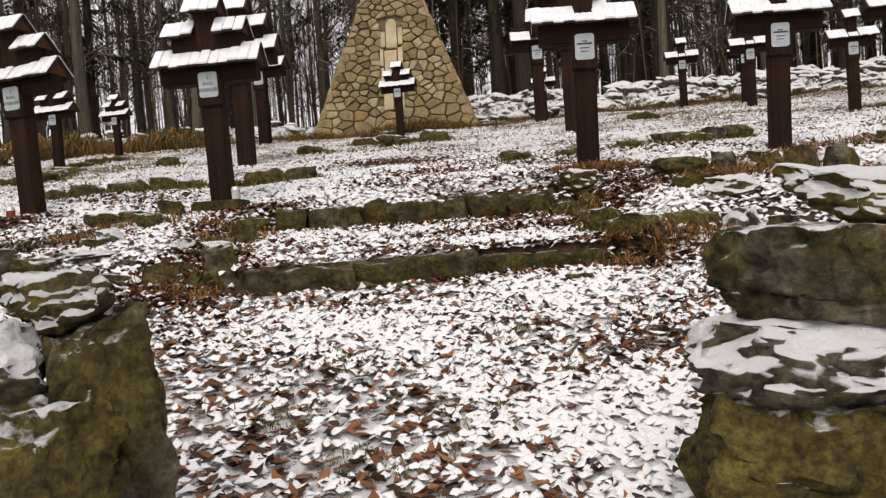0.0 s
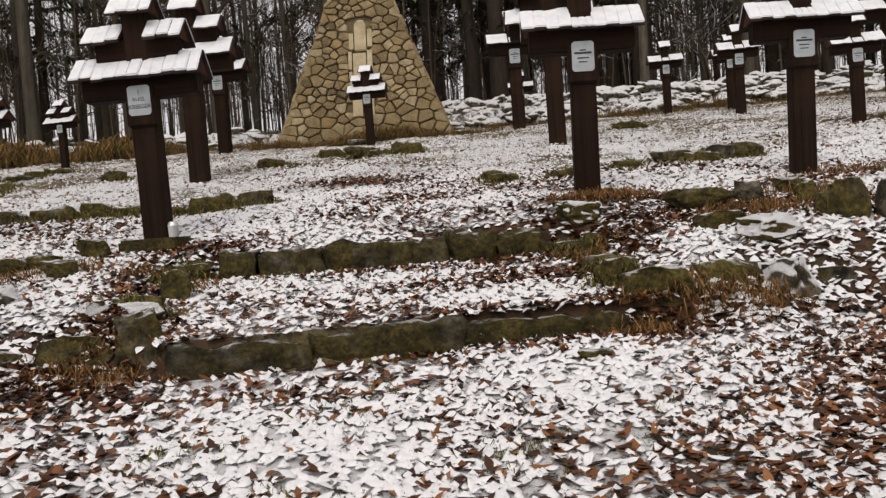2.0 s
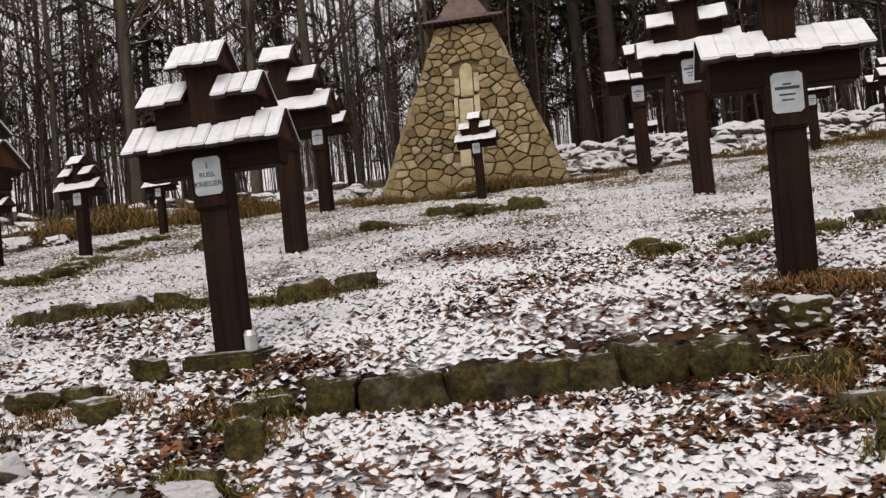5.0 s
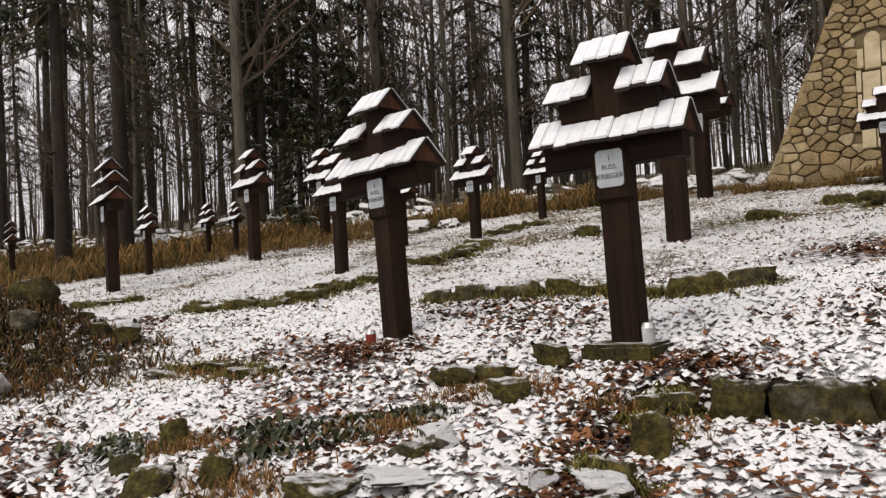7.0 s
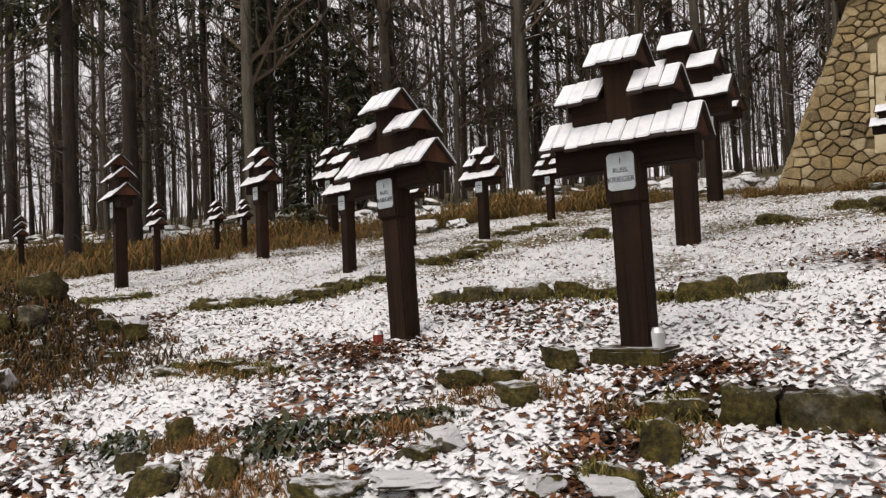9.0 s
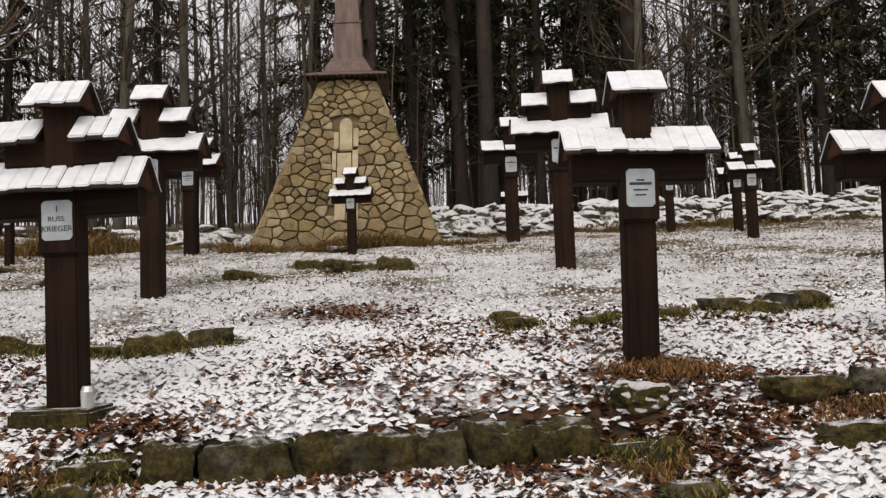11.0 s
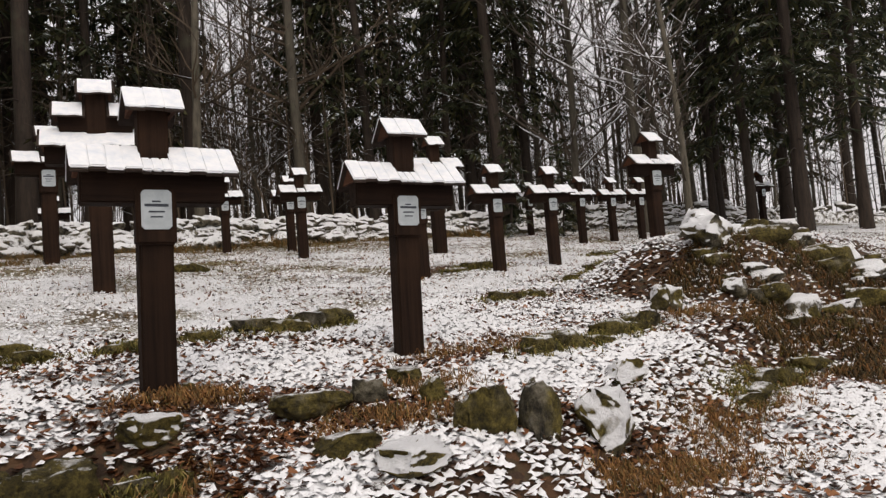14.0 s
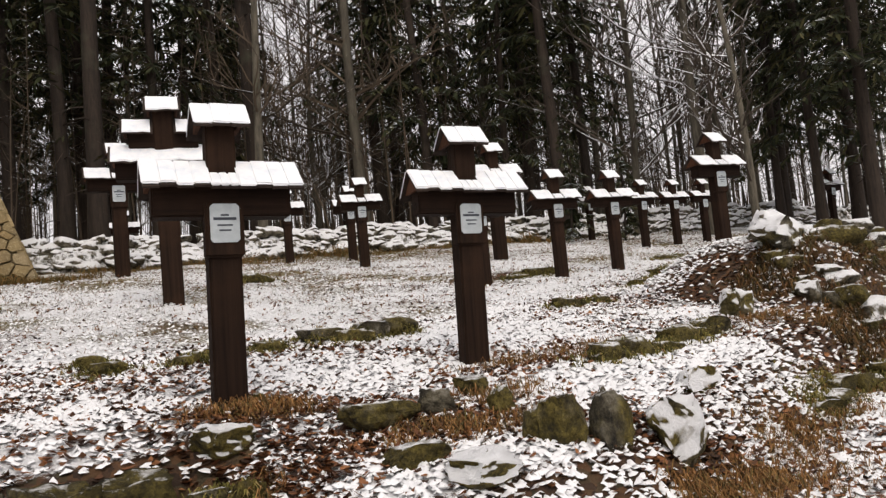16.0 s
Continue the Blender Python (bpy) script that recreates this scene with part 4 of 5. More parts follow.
    ring_stack("cap_roof", [(0.90, high + 0.04), (0.90, high + 0.085), (0.56, high + 0.22), (0.36, high + 0.60)], COPPER, 4, "flared sheet-metal cap roof")
    for i in range(15):
        x = -0.86 + i * 1.72 / 14
        part("rafter_end", box_bm(x - 0.018, x + 0.018, -0.915, -0.64, high + 0.0, high + 0.045, 0), WOOD_ACROSS, thing)
    ring_stack("lower_shaft", [(0.335, high + 0.52), (0.305, high + 1.45)], COPPER, 4, "metal-sheathed wooden shaft")
    ring_stack("shaft_band", [(0.33, high + 1.42), (0.33, high + 1.47)], COPPER)
    ring_stack("upper_shaft", [(0.28, high + 1.45), (0.24, high + 4.2)], COPPER)
    ring_stack("shaft_arm", [(0.2, high + 4.2), (0.05, high + 4.4)], COPPER)
    thing.matrix_basis = pose(cu, depth_c, z0, 0, 0, -8)
    return tagged(thing, "tall tan fieldstone memorial pyramid with a metal-capped shaft", "monument")


pyramid()


# ---- the forest ----
def tube(verts, faces, pts, radii, sides=5):
    """A tapering tube along points, added to the lists."""
    base = len(verts)
    for k, (p_, r_) in enumerate(zip(pts, radii)):
        d = (pts[min(k + 1, len(pts) - 1)] - pts[max(k - 1, 0)]).normalized()
        a = d.orthogonal().normalized()
        b = d.cross(a)
        for i in range(sides):
            w = 2 * math.pi * i / sides
            verts.append(p_ + (a * math.cos(w) + b * math.sin(w)) * r_)
    for k in range(len(pts) - 1):
        for i in range(sides):
            j = (i + 1) % sides
            faces.append([base + k * sides + i, base + k * sides + j, base + (k + 1) * sides + j, base + (k + 1) * sides + i])


def bare_tree(seed, high=17.0, girth=0.16, fine=1.0, spread=1.0, twig=None, low=0.12):
    rng = random.Random(seed)
    tree = new("bare_tree")
    tv, tf, bv, bf = [], [], [], []
    bend = Vector((rng.uniform(-0.9, 0.9), rng.uniform(-0.9, 0.9), 0))
    spine = []
    for k in range(13):
        t = k / 12
        spine.append(Vector((bend.x * t * t + 0.16 * math.sin(5 * t + seed), bend.y * t * t + 0.16 * math.cos(4 * t + seed), -0.3 + (high + 0.3) * t)))
    tube(tv, tf, spine, [girth * (1.25 if k == 0 else 1.0) * (1 - 0.9 * k / 12) + 0.012 for k in range(13)], 8)

    def limb(p0, d, length, r, depth):
        pts, rad = [p0], [r]
        p_, dd = p0.copy(), d.copy()
        seg = 4
        for k in range(seg):
            dd = (dd + Vector((rng.uniform(-0.3, 0.3), rng.uniform(-0.3, 0.3), rng.uniform(-0.06, 0.24)))).normalized()
            p_ = p_ + dd * length / seg
            pts.append(p_)
            rad.append(r * (1 - 0.8 * (k + 1) / seg) + 0.004)
        tube(bv, bf, pts, rad, 3)
        if depth > 0:
            for k in range(int((5 if depth == 2 else 4) * fine)):
                i = rng.randrange(1, seg + 1)
                side = Vector((rng.uniform(-1, 1), rng.uniform(-1, 1), rng.uniform(-0.2, 0.7))).normalized()
                limb(pts[i], (dd * 0.7 + side * 0.8).normalized(), length * rng.uniform(0.35, 0.6), rad[i] * 0.65 + 0.002, depth - 1)

    for k in range(int(26 * fine)):
        t = rng.uniform(low, 0.85)
        i = min(11, int(t * 12))
        p0 = spine[i].lerp(spine[i + 1], t * 12 - i)
        a = rng.uniform(0, 2 * math.pi)
        d = Vector((math.cos(a), math.sin(a), rng.uniform(0.15, 0.9))).normalized()
        limb(p0, d, rng.uniform(0.9, 2.8) * (1.15 - 0.55 * t) * spread, (0.012 + 0.03 * (1 - t)) * spread ** 0.5, 2 if k % 2 else 1)
    tagged(obj("trunk", tv, tf, BEECH, tree, smooth=True), "grey bark trunk")
    tagged(obj("crown", bv, bf, twig or TWIGS, tree), "bare twigs with traces of snow")
    return tagged(tree, "tall slender leafless tree with grey bark", "tree", "bare trees")


def conifer(seed, high=20.0, girth=0.22, low=0.12, dense=1.0, reach=2.3):
    rng = random.Random(seed)
    tree = new("spruce_tree")
    tv, tf, nv_, nf, bv, bf = [], [], [], [], [], []
    spine = [Vector((0.12 * math.sin(k * 0.6 + seed), 0.1 * math.cos(k * 0.5), -0.3 + (high + 0.3) * k / 10)) for k in range(11)]
    tube(tv, tf, spine, [girth * (1.3 if k == 0 else 1.0) * (1 - 0.92 * k / 10) + 0.01 for k in range(11)], 9)
    z = 0.6
    while z < high * 0.97:
        t = z / high
        alive = t > low
        for b in range(rng.randint(2, 4) if alive else rng.randint(0, 2)):
            a = rng.uniform(0, 2 * math.pi)
            length = reach * (1.1 - t) * rng.uniform(0.6, 1.15) if alive else rng.uniform(0.4, 1.4)
            i = min(9, int(t * 10))
            p0 = spine[i].lerp(spine[i + 1], t * 10 - i)
            out = Vector((math.cos(a), math.sin(a), 0))
            pts = [p0 + out * length * s_ + Vector((0, 0, length * (0.12 * s_ - 0.42 * s_ * s_))) for s_ in (0, 0.35, 0.7, 1.0)]
            tube(bv, bf, pts, [0.022, 0.015, 0.009, 0.004], 3)
            if not alive:
                continue
            side = Vector((-out.y, out.x, 0))
            for k in range(int(34 * dense * length / 2) + 6):
                s_ = rng.uniform(0.10, 1.0)
                q = p0 + out * length * s_ + Vector((0, 0, length * (0.12 * s_ - 0.42 * s_ * s_)))
                sgn = rng.choice((-1, 1))
                d = (out * rng.uniform(0.2, 0.8) + side * sgn * rng.uniform(0.4, 1.0) + Vector((0, 0, rng.uniform(-0.9, 0.0)))).normalized()
                ln, wd = rng.uniform(0.22, 0.55) * (0.6 + 0.5 * (1 - s_)), rng.uniform(0.025, 0.058)
                up = d.cross(Vector((rng.uniform(-0.5, 0.5), rng.uniform(-0.5, 0.5), 1))).normalized() * wd
                sag = Vector((0, 0, -0.12 * ln))
                base = len(nv_)
                nv_ += [q - up * 0.4, q + up * 0.4, q + d * ln * 0.45 + up + sag * 0.4, q + d * ln + sag, q + d * ln * 0.55 - up * 0.8 + sag * 0.4]
                nf.append([base, base + 1, base + 2, base + 3, base + 4])
        z += rng.uniform(0.22, 0.42) / max(0.4, dense)
    tagged(obj("trunk", tv, tf, SPRUCE, tree, smooth=True), "dark scaly trunk")
    tagged(obj("branch_work", bv, bf, SPRUCE, tree), "thin drooping branches", kind="stuff")
    tagged(obj("crown", nv_, nf, NEEDLES, tree), "dark green needle sprays")
    return tagged(tree, "tall dark spruce with drooping needle branches", "tree", "spruce trees")


bare = [bare_tree(k, 15 + 2 * (k % 4), 0.06 + 0.03 * (k % 3), 1.0) for k in range(6)]
laden = [bare_tree(50 + k, 14 + 2 * k, 0.13, 1.0, 1.7, SNOW_TWIGS, 0.14) for k in range(2)]
firs = [conifer(20 + k, 19 + 2 * k, 0.14 + 0.02 * k, (0.14, 0.26, 0.18, 0.34)[k], 1.0, (2.8, 2.4, 3.0, 2.4)[k]) for k in range(4)]
young = [conifer(31, 5.5, 0.06, 0.04, 1.3, 1.5)]
used = set()


def plant(pool, k, u, v, size, turn):
    t = pool[k]
    m = pose(u, v, gz(u, v), 0, 0, turn) @ Matrix.Scale(size, 4)
    if t.name in used:
        return copy_thing(t, m @ Matrix.Scale(1 / t.scale.x, 4))
    used.add(t.name)
    t.matrix_basis = m
    return t


def bearing(degrees, r):
    """A place so far from the middle of the clearing, in that direction from north to east."""
    return 0.3 + r * math.sin(radians(degrees)), 1.8 + r * math.cos(radians(degrees))


rng = random.Random(5)
# Where spruces stand thick: stretches of the wood's edge, by bearing.
THICK = ((-56, -44), (-38, -31), (4, 23), (30, 37), (41, 46), (57, 72))
taken = []


def free(u, v, gap):
    return all((u - a) ** 2 + (v - b) ** 2 > gap * gap for a, b in taken)


# Large trees at the wood's edge.
for pool, k, degrees, r, size in (
    (firs, 3, 22.6, 23.5, 1.3), (firs, 1, 20.5, 25.0, 1.1), (bare, 2, 30.0, 24.0, 1.3), (firs, 2, 31.5, 26.5, 1.1), (firs, 0, 34.5, 25.0, 1.1), (firs, 1, 43.8, 24.5, 1.2), (firs, 2, 42.0, 27.0, 1.0), (laden, 1, 53.5, 24.0, 1.1), (laden, 0, 49.0, 25.5, 1.0),
    (laden, 0, 56.0, 22.0, 0.8), (firs, 0, 60.0, 25.0, 1.0), (firs, 0, 58.0, 26.0, 0.9), (firs, 2, 62.0, 27.5, 1.0), (firs, 0, 40.5, 25.5, 0.9), (firs, 2, 45.5, 27.5, 0.9), (firs, 0, 36.0, 28.0, 1.0), (firs, 2, 63.5, 24.0, 1.0), (firs, 0, 67.0, 25.5, 1.1), (firs, 2, 58.0, 29.0, 1.1), (firs, 3, 13.0, 22.4, 1.2), (firs, 1, 10.5, 23.5, 1.2), (firs, 0, 16.5, 24.0, 1.1), (firs, 2, 7.5, 25.0, 1.1), (firs, 3, 4.5, 26.5, 1.1), (firs, 0, 18.5, 27.0, 1.1), (firs, 2, 12.0, 28.0, 1.1),
    (bare, 5, 23.6, 22.3, 1.1), (bare, 2, -38.6, 23.0, 1.35), (bare, 5, -19.5, 23.5, 1.4), (bare, 2, -29.8, 24.5, 1.3), (bare, 5, -12.0, 22.5, 1.2), (bare, 2, -8.0, 24.0, 1.2), (firs, 1, -50.0, 23.5, 1.1), (firs, 3, -46.5, 25.5, 1.1), (firs, 2, -36.0, 29.5, 1.0), (firs, 0, -33.5, 26.5, 1.0), (firs, 1, -41.5, 30.5, 1.0),
    (young, 0, -31.5, 23.5, 1.0), (young, 0, -35.0, 22.5, 0.7), (bare, 2, -57.0, 22.0, 1.2), (firs, 2, 1.0, 29.0, 1.1), (laden, 1, 39.0, 27.0, 0.9), (laden, 0, 27.0, 27.5, 0.8), (laden, 1, 46.5, 30.0, 0.9), (young, 0, 44.5, 23.0, 0.6), (young, 0, 48.0, 22.5, 0.5),
):
    u, v = bearing(degrees, r)
    taken.append((u, v))
    plant(pool, k, u, v, size, rng.uniform(0, 360))
for k in range(5000):
    degrees, r = rng.uniform(-66, 78), 23.5 + 34 * rng.random() ** 1.3
    u, v = bearing(degrees, r)
    if v < 21.6 - 0.35 * max(0, abs(u) - 14) or not free(u, v, 1.75):
        continue
    if len(taken) > 300:
        break
    taken.append((u, v))
    thick = any(a < degrees < b for a, b in THICK)
    if rng.random() < ((0.50 if degrees > 0 else 0.30) if thick else 0.06):
        plant(firs, rng.randrange(4), u, v, rng.uniform(0.8, 1.15), rng.uniform(0, 360))
    else:
        plant(bare, rng.randrange(6), u, v, rng.uniform(0.7, 1.25), rng.uniform(0, 360))

# The thicket between the trees: thin stems and twigs that nobody could count.
sv, sf = [], []
for k in range(1500):
    u, v = bearing(rng.uniform(-66, 76), 22.5 + 26 * rng.random())
    if v < 21.6 - 0.35 * max(0, abs(u) - 14) or -1 < u < 3.6 and v < 24:
        continue
    h, r_ = rng.uniform(2.0, 10.0), rng.uniform(0.012, 0.035)
    base, lean = Vector((u, v, gz(u, v) - 0.1)), Vector((rng.gauss(0, 0.5), rng.gauss(0, 0.5), 0))
    tube(sv, sf, [base, base + Vector((0, 0, h * 0.5)) + lean * 0.35, base + Vector((0, 0, h)) + lean], [r_, r_ * 0.7, 0.005], 4)
    for b in range(int(4 + h * 1.3)):
        t = rng.uniform(0.2, 0.97)
        p0 = base + Vector((0, 0, h * t)) + lean * t * t
        a, ln = rng.uniform(0, 6.28), rng.uniform(0.3, 1.3)
        d = Vector((math.cos(a), math.sin(a), rng.uniform(0.1, 0.9)))
        p1 = p0 + d * ln * 0.5
        tube(sv, sf, [p0, p1, p1 + (d + Vector((rng.gauss(0, 0.4), rng.gauss(0, 0.4), 0.2))) * ln * 0.5], [0.012, 0.008, 0.003], 3)
        for q in range(2):
            tube(sv, sf, [p1, p1 + Vector((rng.gauss(0, 0.4), rng.gauss(0, 0.4), rng.uniform(0, 0.5)))], [0.007, 0.003], 3)
tagged(obj("thicket", sv, sf, TWIGS), "thicket of thin bare saplings and twigs", "thicket", kind="stuff")

# Far wood: trunks that nobody could count.
fv, ff = [], []
for k in range(520):
    u, v = rng.uniform(-110, 120), rng.uniform(56, 110)
    z, h, r_ = gz(u, v), rng.uniform(10, 19), rng.uniform(0.06, 0.2)
    lean = Vector((rng.uniform(-0.6, 0.6), rng.uniform(-0.6, 0.6), 0))
    base = Vector((u, v, z - 0.3))
    tube(fv, ff, [base, base + Vector((0, 0, h * 0.5)) + lean * 0.4, base + Vector((0, 0, h)) + lean], [r_, r_ * 0.6, 0.02], 4)
    for b in range(14):
        p0 = base + Vector((0, 0, h * rng.uniform(0.3, 0.95)))
        a = rng.uniform(0, 6.28)
        tube(fv, ff, [p0, p0 + Vector((math.cos(a), math.sin(a), rng.uniform(0.3, 1.0))) * rng.uniform(0.8, 2.4)], [0.035, 0.008], 3)
tagged(obj("far_wood", fv, ff, TWIGS), "distant bare wood of many thin trunks", "wood", kind="stuff")


# ---- bracken and shrubs along the wall and the edge of the wood ----
def sprig_field(name, count, place, mat, length, width, label, category, seed, droop=0.5, blades=5):
    """Tufts of bent, pointed blades at the places that place() gives."""
    rg = np.random.default_rng(seed)
    at = np.repeat(np.array([place(rg) for k in range(count)]), blades, axis=0)
    total = len(at)
    a, lift = rg.uniform(0, 6.283, total), rg.uniform(0.5, 1.3, total)
    ln, nil = length * at[:, 3] * rg.uniform(0.6, 1.2, total), np.zeros(total)
    d = np.stack([np.cos(a), np.sin(a), nil], -1)
    side = np.stack([-np.sin(a), np.cos(a), nil], -1) * (width * at[:, 3])[:, None]
    o = at[:, :3] + d * 0.01 - np.array([0, 0, 0.01])
    p1 = o + d * (ln * 0.35)[:, None] + np.stack([nil, nil, ln * 0.6 * lift], -1)
    p2 = o + d * (ln * 0.85)[:, None] + np.stack([nil, nil, ln * (0.6 * lift - droop * 0.4)], -1)
    verts = np.stack([o - side, o + side, p1 + side * 0.8, p2, p1 - side * 0.8], 1).reshape(-1, 3)
    faces = (np.arange(total)[:, None, None] * 5 + np.array([[0, 1, 2], [0, 2, 4], [4, 2, 3]])[None]).reshape(-1, 3)
    me = bpy.data.meshes.new(name)
    me.vertices.add(len(verts))
    me.vertices.foreach_set("co", verts.ravel())
    me.loops.add(faces.size)
    me.loops.foreach_set("vertex_index", faces.ravel())
    me.polygons.add(len(faces))
    me.polygons.foreach_set("loop_start", np.arange(len(faces)) * 3)
    me.update(calc_edges=True)
    me.materials.append(mat)
    me.shade_flat()
    return tagged(new(name, me), label, category, kind="stuff")


def beside_wall(rg):
    u = rg.uniform(-26, 3) if rg.random() < 0.8 else rg.uniform(3, 30)
    v = 20.0 + rg.normal(0, 0.5) - (0.12 * max(0, -8 - u) if u < -8 else 0)
    if u < -7:
        v = rg.uniform(max(12.6, 17.4 - 0.65 * (-7 - u)), 21.5)
    if -1.4 < u < 4.0:
        v = 18.0 + rg.normal(0, 0.15)
    return u, v, gz(u, v), rg.uniform(0.4, 1.1) * (0.5 if u > -3 else 1.0) * (0.45 + 0.8 * abs(math.sin(u * 1.1) * math.sin(u * 0.43 + 1.0)))


sprig_field("bracken", 13000, beside_wall, BRACKEN, 0.62, 0.014, "rust-brown dead bracken along the wall", "bracken", 3, 0.9, 6)


def tufts(rg):
    spots_ = ((2.2, 4.50, 0.25), (1.85, 4.40, 0.16), (2.55, 4.45, 0.25), (4.3, 4.55, 0.35), (3.95, 4.60, 0.2), (4.55, 4.65, 0.3), (5.2, 4.85, 0.4), (5.6, 5.1, 0.4), (6.4, 5.2, 0.5), (2.4, 6.35, 0.35), (2.3, 6.5, 0.3), (1.95, 5.6, 0.2), (3.0, 5.5, 0.4), (-0.85, 5.7, 0.25), (-1.6, 5.85, 0.4), (-0.95, 4.42, 0.25), (-2.5, 4.75, 0.4),
              (-3.1, 5.1, 0.3), (4.4, 6.5, 0.5), (5.0, 6.4, 0.6), (7.4, 6.4, 0.4), (7.2, 5.5, 0.6), (3.8, 5.9, 0.4), (3.3, 5.4, 0.5), (8.2, 6.2, 0.5), (9.2, 6.2, 0.8), (10.4, 6.2, 1.0), (9.6, 6.6, 0.9), (11.0, 6.7, 1.2), (-6.4, 6.2, 0.9), (-5.6, 6.1, 0.5), (-4.0, 6.3, 0.6), (-2.0, 5.3, 0.3), (10.8, 5.6, 1.2), (5.0, 4.5, 0.6))
    a, b, r = spots_[rg.integers(len(spots_))]
    u, v = a + rg.normal(0, r * 0.5), b + rg.normal(0, r * 0.22)
    return u, v, gz(u, v), rg.uniform(0.5, 1.1)


sprig_field("dry_grass", 5200, tufts, GRASS, 0.12, 0.0035, "tufts of dry ochre grass between the stones", "grass", 4, 1.1, 6)


def heap_growth(rg):
    if rg.random() < 0.7:
        u, v = rg.uniform(7.9, 13.5), rg.uniform(5.3, 7.3)
        if math.sin(u * 2.3 + 1.7 * math.sin(v * 2.9)) + 0.8 * math.sin(v * 5.1 + u) < -0.3:
            v -= 0.5
    else:
        u, v = -6.5 + rg.normal(0, 0.8), 6.35 + rg.normal(0, 0.45)
    return u, v, gz(u, v), rg.uniform(0.4, 1.0)


sprig_field("heap_weeds", 8500, heap_growth, WEEDS, 0.17, 0.008, "dark withered weeds and moss on the rubble", "weeds", 9, 1.2, 6)


def far_tufts(rg):
    u, v = rg.uniform(-14, 20), 8.5 + 11.5 * rg.random() ** 0.7
    return u, v, gz(u, v), rg.uniform(0.3, 0.8)


sprig_field("thin_grass", 15000, far_tufts, GRASS, 0.11, 0.004, "thin straw-coloured grass poking through snow", "grass", 6, 0.6, 4)

MOSS_LINES = [(ob.location + c.location, c.matrix_basis.to_scale()) for ob in bpy.data.objects if ob.name.startswith("grave_edging") for c in ob.children]


def moss_tufts(rg):
    at, size = MOSS_LINES[rg.integers(len(MOSS_LINES))]
    u, v = at.x + rg.normal(0, size.x * 0.42), at.y + rg.normal(0, size.y * 0.40)
    over = math.exp(-((u - at.x) / size.x * 1.9) ** 2 - ((v - at.y) / size.y * 1.9) ** 2)
    return u, v, gz(u, v) + over * size.z * 0.52, rg.uniform(0.4, 1.0)


sprig_field("moss_growth", 9000, moss_tufts, MOSS_GRASS, 0.085, 0.006, "olive moss and short grass over the grave edgings", "moss", 8, 1.0, 5)


def evergreen(rg):
    a, b, r = ((-2.15, 5.32, 0.22), (-2.5, 5.0, 0.18), (-1.95, 5.5, 0.16), (-2.6, 5.25, 0.2), (-6.0, 6.3, 0.5), (-6.6, 6.6, 0.6), (-3.5, 5.05, 0.2), (-7.0, 6.4, 0.5))[rg.integers(8)]
    u, v = a + rg.normal(0, r * 0.6), b + rg.normal(0, r * 0.35)
    return u, v, gz(u, v), rg.uniform(0.5, 1.1)


sprig_field("evergreen_creeper", 600, evergreen, EVERGREEN, 0.11, 0.016, "dark evergreen creeper dusted with snow on the bank", "creeper", 10, 0.9, 6)


def meadow(rg):
    a, b, r = ((0.0, 2.9, 0.30), (0.9, 3.2, 0.25), (0.5, 2.3, 0.3), (1.6, 3.4, 0.3), (-0.4, 3.4, 0.25), (0.2, 1.9, 0.25), (1.1, 2.5, 0.25), (0.7, 5.0, 0.3), (1.2, 5.4, 0.25), (0.3, 3.8, 0.3), (2.3, 3.9, 0.3), (-0.2, 2.3, 0.25))[rg.integers(12)]
    u, v = a + rg.normal(0, r * 0.5), b + rg.normal(0, r * 0.4)
    return u, v, gz(u, v), rg.uniform(0.4, 1.0)


sprig_field("meadow_grass", 900, meadow, MOSS_GRASS, 0.07, 0.0025, "olive grass blades between the fallen leaves", "grass", 12, 0.9, 5)


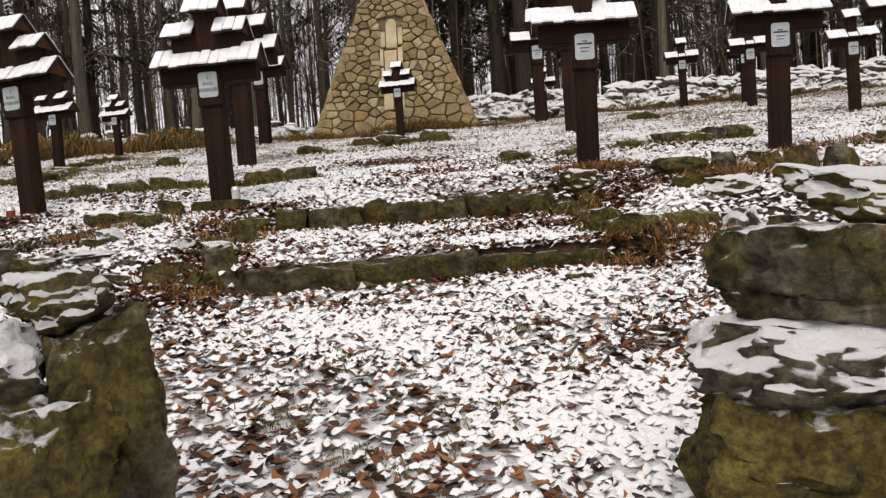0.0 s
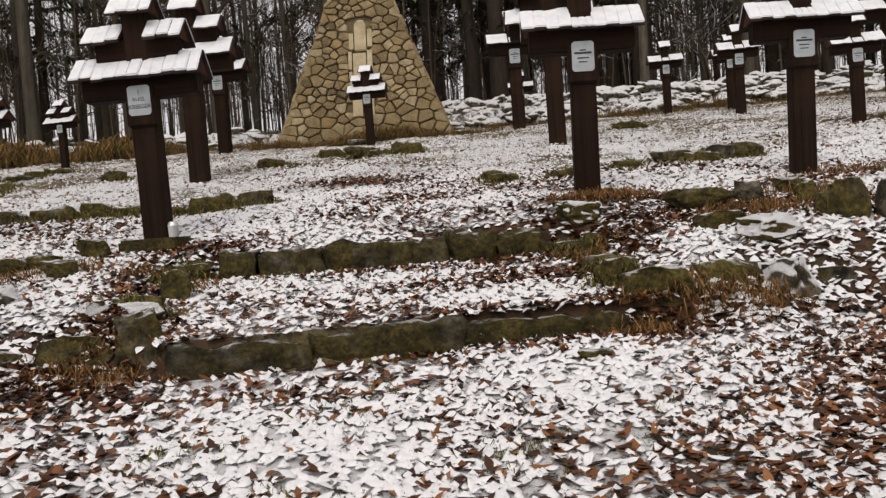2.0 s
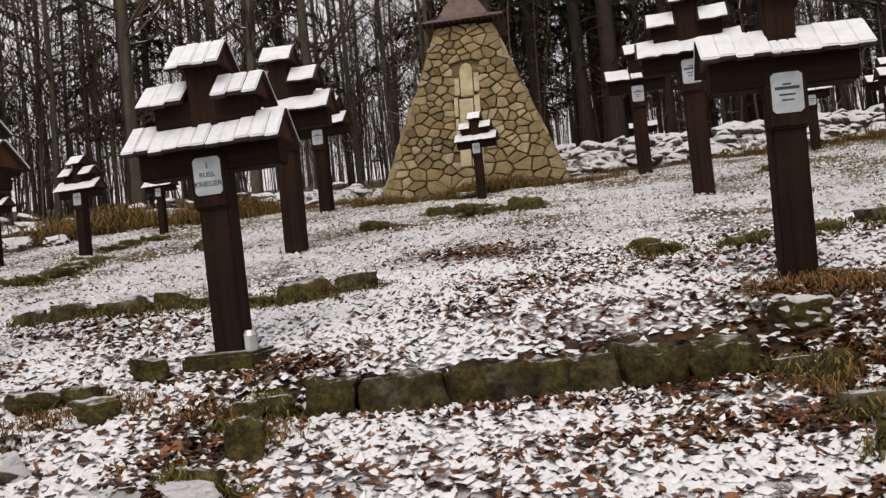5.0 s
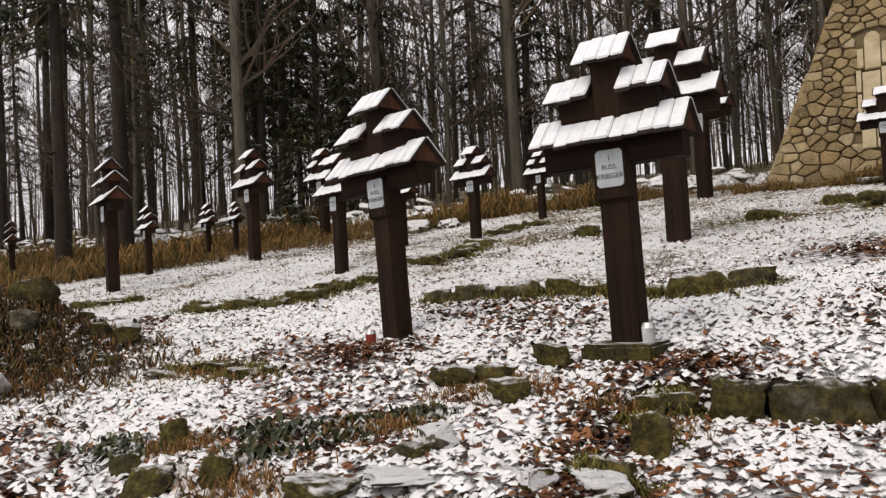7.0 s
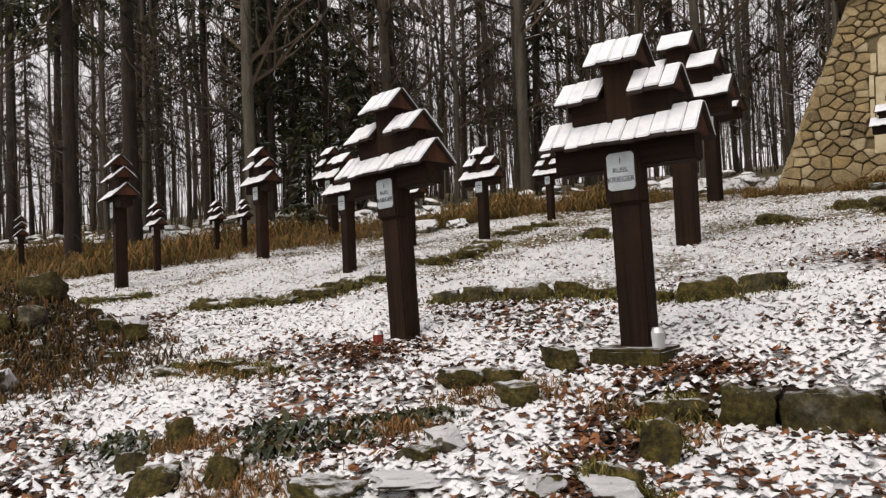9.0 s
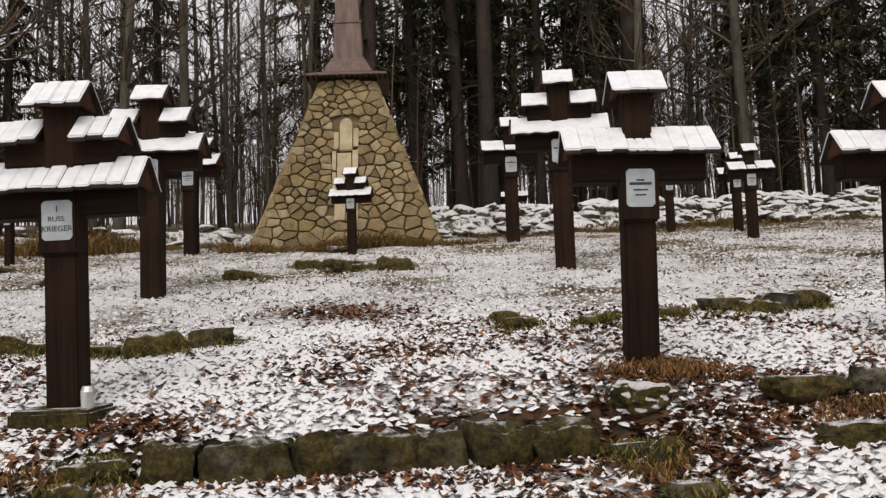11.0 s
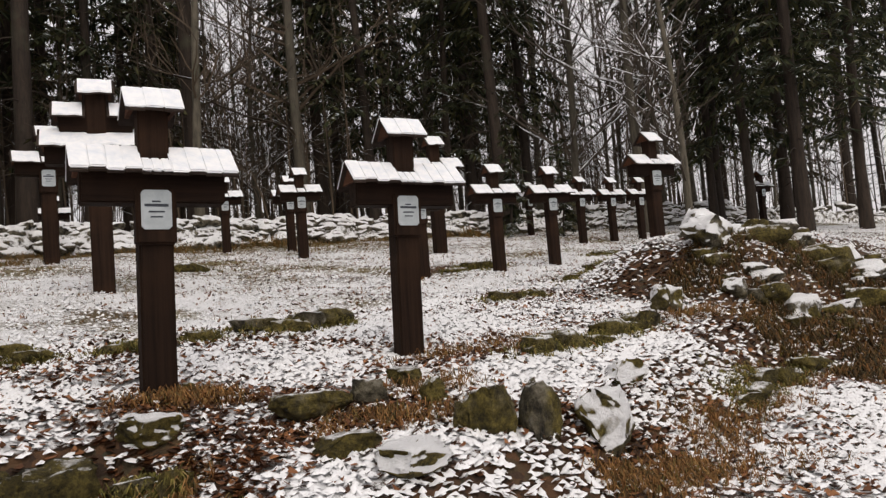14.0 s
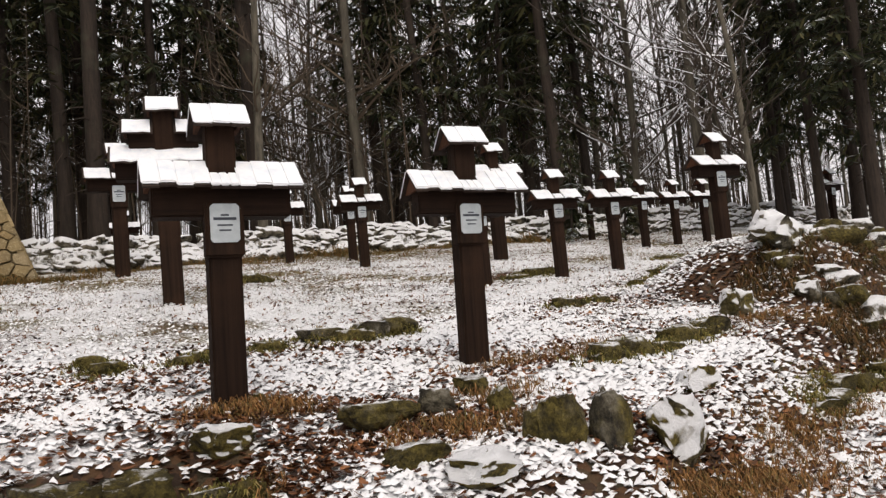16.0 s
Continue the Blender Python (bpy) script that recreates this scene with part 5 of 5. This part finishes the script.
# ---- fallen leaves: curled blades, some bare, most dusted with snow ----
def leaf_field(name, count, mat, seed, label, lift, box, bias, dome=0.0, spots=(), size=1.0):
    rg = np.random.default_rng(seed)
    u = rg.uniform(box[0], box[1], count * 3)
    v = box[2] + (box[3] - box[2]) * rg.random(count * 3) ** bias
    drift = np.sin(u * 1.3 + 2 * np.sin(v * 0.9)) * np.sin(v * 1.6 + 1.1) + 0.5 * np.sin(u * 3.1 + v * 2.3)
    keep = rg.random(count * 3) < (0.35 + 0.65 * (drift > -0.35) if dome else 0.25 + 0.75 * (drift < 0.1))
    if spots:
        c_ = np.array(spots)[rg.integers(len(spots), size=count * 3)]
        u, v, keep = c_[:, 0] + rg.normal(0, 1, count * 3) * c_[:, 2], c_[:, 1] + rg.normal(0, 1, count * 3) * c_[:, 3], keep | True
    u, v = u[keep][:count], v[keep][:count]
    count = len(u)
    z = ground_z(u, v)
    a = rg.uniform(0, 2 * np.pi, count)
    ln, wd = rg.uniform(0.022, 0.046, count) * size, rg.uniform(0.013, 0.027, count) * size
    curl, tilt, cup = rg.uniform(-0.010, 0.018, count), rg.normal(0, 0.24, count), rg.uniform(-0.006, 0.014, count)
    d, s = np.stack([np.cos(a), np.sin(a)], -1), np.stack([-np.sin(a), np.cos(a)], -1)
    o = np.stack([u, v], -1)
    rows_ = []
    for x, y, up in ((-1, 0, 1), (-0.35, -1, 0), (-0.35, 1, 0), (0.0, 0, 2), (0.45, -0.85, 0), (0.45, 0.85, 0), (1, 0, 1)):
        xy = o + d * (x * ln)[:, None] + s * (y * wd)[:, None]
        zz = z + lift + rg.uniform(0, 0.002, count) + 0.012 + tilt * x * ln + (curl if up == 1 else 0) - (cup if up == 2 and not dome else 0) + (dome * rg.uniform(0.5, 1.3, count) if up == 2 else 0) - (dome * 0.5 if up < 2 and dome else 0) + rg.uniform(-0.004, 0.004, count)
        rows_.append(np.c_[xy, zz])
    verts = np.stack(rows_, 1).reshape(-1, 3)
    pattern = np.array([[0, 1, 3], [0, 3, 2], [1, 4, 3], [2, 3, 5], [3, 4, 6], [3, 6, 5]])
    faces = (np.arange(count)[:, None, None] * 7 + pattern[None]).reshape(-1, 3)
    me = bpy.data.meshes.new(name)
    me.vertices.add(len(verts))
    me.vertices.foreach_set("co", verts.ravel())
    me.loops.add(faces.size)
    me.loops.foreach_set("vertex_index", faces.ravel())
    me.polygons.add(len(faces))
    me.polygons.foreach_set("loop_start", np.arange(len(faces)) * 3)
    me.update(calc_edges=True)
    me.materials.append(mat)
    if dome:
        me.shade_smooth()
    return tagged(new(name, me), label, "leaves", kind="stuff")


NEAR, WIDE = (-4.5, 7.5, 0.6, 9.0), (-18, 24, 8.0, 19.0)
leaf_field("brown_leaves", 21000, LEAF, 1, "curled brown beech leaves on the ground", 0.006, NEAR, 1.1)
leaf_field("snowy_leaves", 62000, LEAF_SNOW, 2, "fallen leaves covered with fresh snow", 0.004, NEAR, 1.1, 0.014)
leaf_field("brown_leaves", 17000, LEAF, 3, "scattered brown leaves among the graves", 0.0, WIDE, 1.8, size=0.75)
leaf_field("snowy_leaves", 36000, LEAF_SNOW, 4, "snow-dusted leaves among the graves", 0.003, WIDE, 1.8, 0.010, size=0.75)
for k, side in enumerate(((-10.0, -4.5, 3.5, 9.0), (7.5, 14.0, 3.5, 9.5))):
    leaf_field("brown_leaves", 8000, LEAF, 11 + k, "brown leaves on the rough bank", 0.004, side, 1.0)
    leaf_field("snowy_leaves", 9000, LEAF_SNOW, 21 + k, "snow-dusted leaves on the rough bank", 0.004, side, 1.0, 0.012)
HEAPS = [(0.9, 5.75, 0.7, 0.10), (1.4, 4.4, 0.5, 0.08), (-0.95, 5.3, 0.14, 0.5), (-0.7, 6.35, 0.25, 0.12), (2.35, 6.35, 0.4, 0.14), (0.9, 7.6, 0.35, 0.2), (3.2, 5.5, 0.5, 0.2), (2.5, 5.6, 0.3, 0.2),
         (4.4, 4.9, 0.5, 0.2), (0.6, 9.6, 0.4, 0.3), (-2.4, 5.2, 0.6, 0.2), (10.8, 7.0, 1.0, 0.5), (9.9, 6.2, 0.7, 0.4), (4.3, 6.4, 0.4, 0.14), (-3.0, 6.9, 0.3, 0.15), (2.6, 3.4, 0.5, 0.35), (3.4, 4.0, 0.5, 0.25), (2.0, 2.7, 0.4, 0.3), (1.95, 4.45, 0.15, 0.1), (2.9, 3.7, 0.6, 0.35), (2.4, 3.1, 0.5, 0.3), (3.6, 3.4, 0.5, 0.4), (-1.2, 4.3, 0.3, 0.1), (1.3, 5.2, 0.5, 0.12), (2.1, 5.7, 0.16, 0.25), (-0.85, 4.7, 0.12, 0.2)]
leaf_field("brown_leaves", 11500, LEAF, 41, "drifts of damp brown leaves against the stones", 0.012, NEAR, 1.0, 0.0, HEAPS)
BEHIND = (-10.0, 12.0, -6.0, 1.2)
leaf_field("brown_leaves", 16000, LEAF, 51, "brown leaves on the slope below the gate", 0.004, BEHIND, 0.8)
leaf_field("snowy_leaves", 24000, LEAF_SNOW, 52, "snow-dusted leaves on the slope below the gate", 0.004, BEHIND, 0.8, 0.012)
for k, side in enumerate(((-10.0, -4.5, 1.0, 3.6), (7.5, 14.0, 1.0, 3.6))):
    leaf_field("snowy_leaves", 6000, LEAF_SNOW, 61 + k, "snow-dusted leaves beside the gate", 0.004, side, 1.0, 0.012)
    leaf_field("brown_leaves", 4000, LEAF, 71 + k, "brown leaves beside the gate", 0.004, side, 1.0)
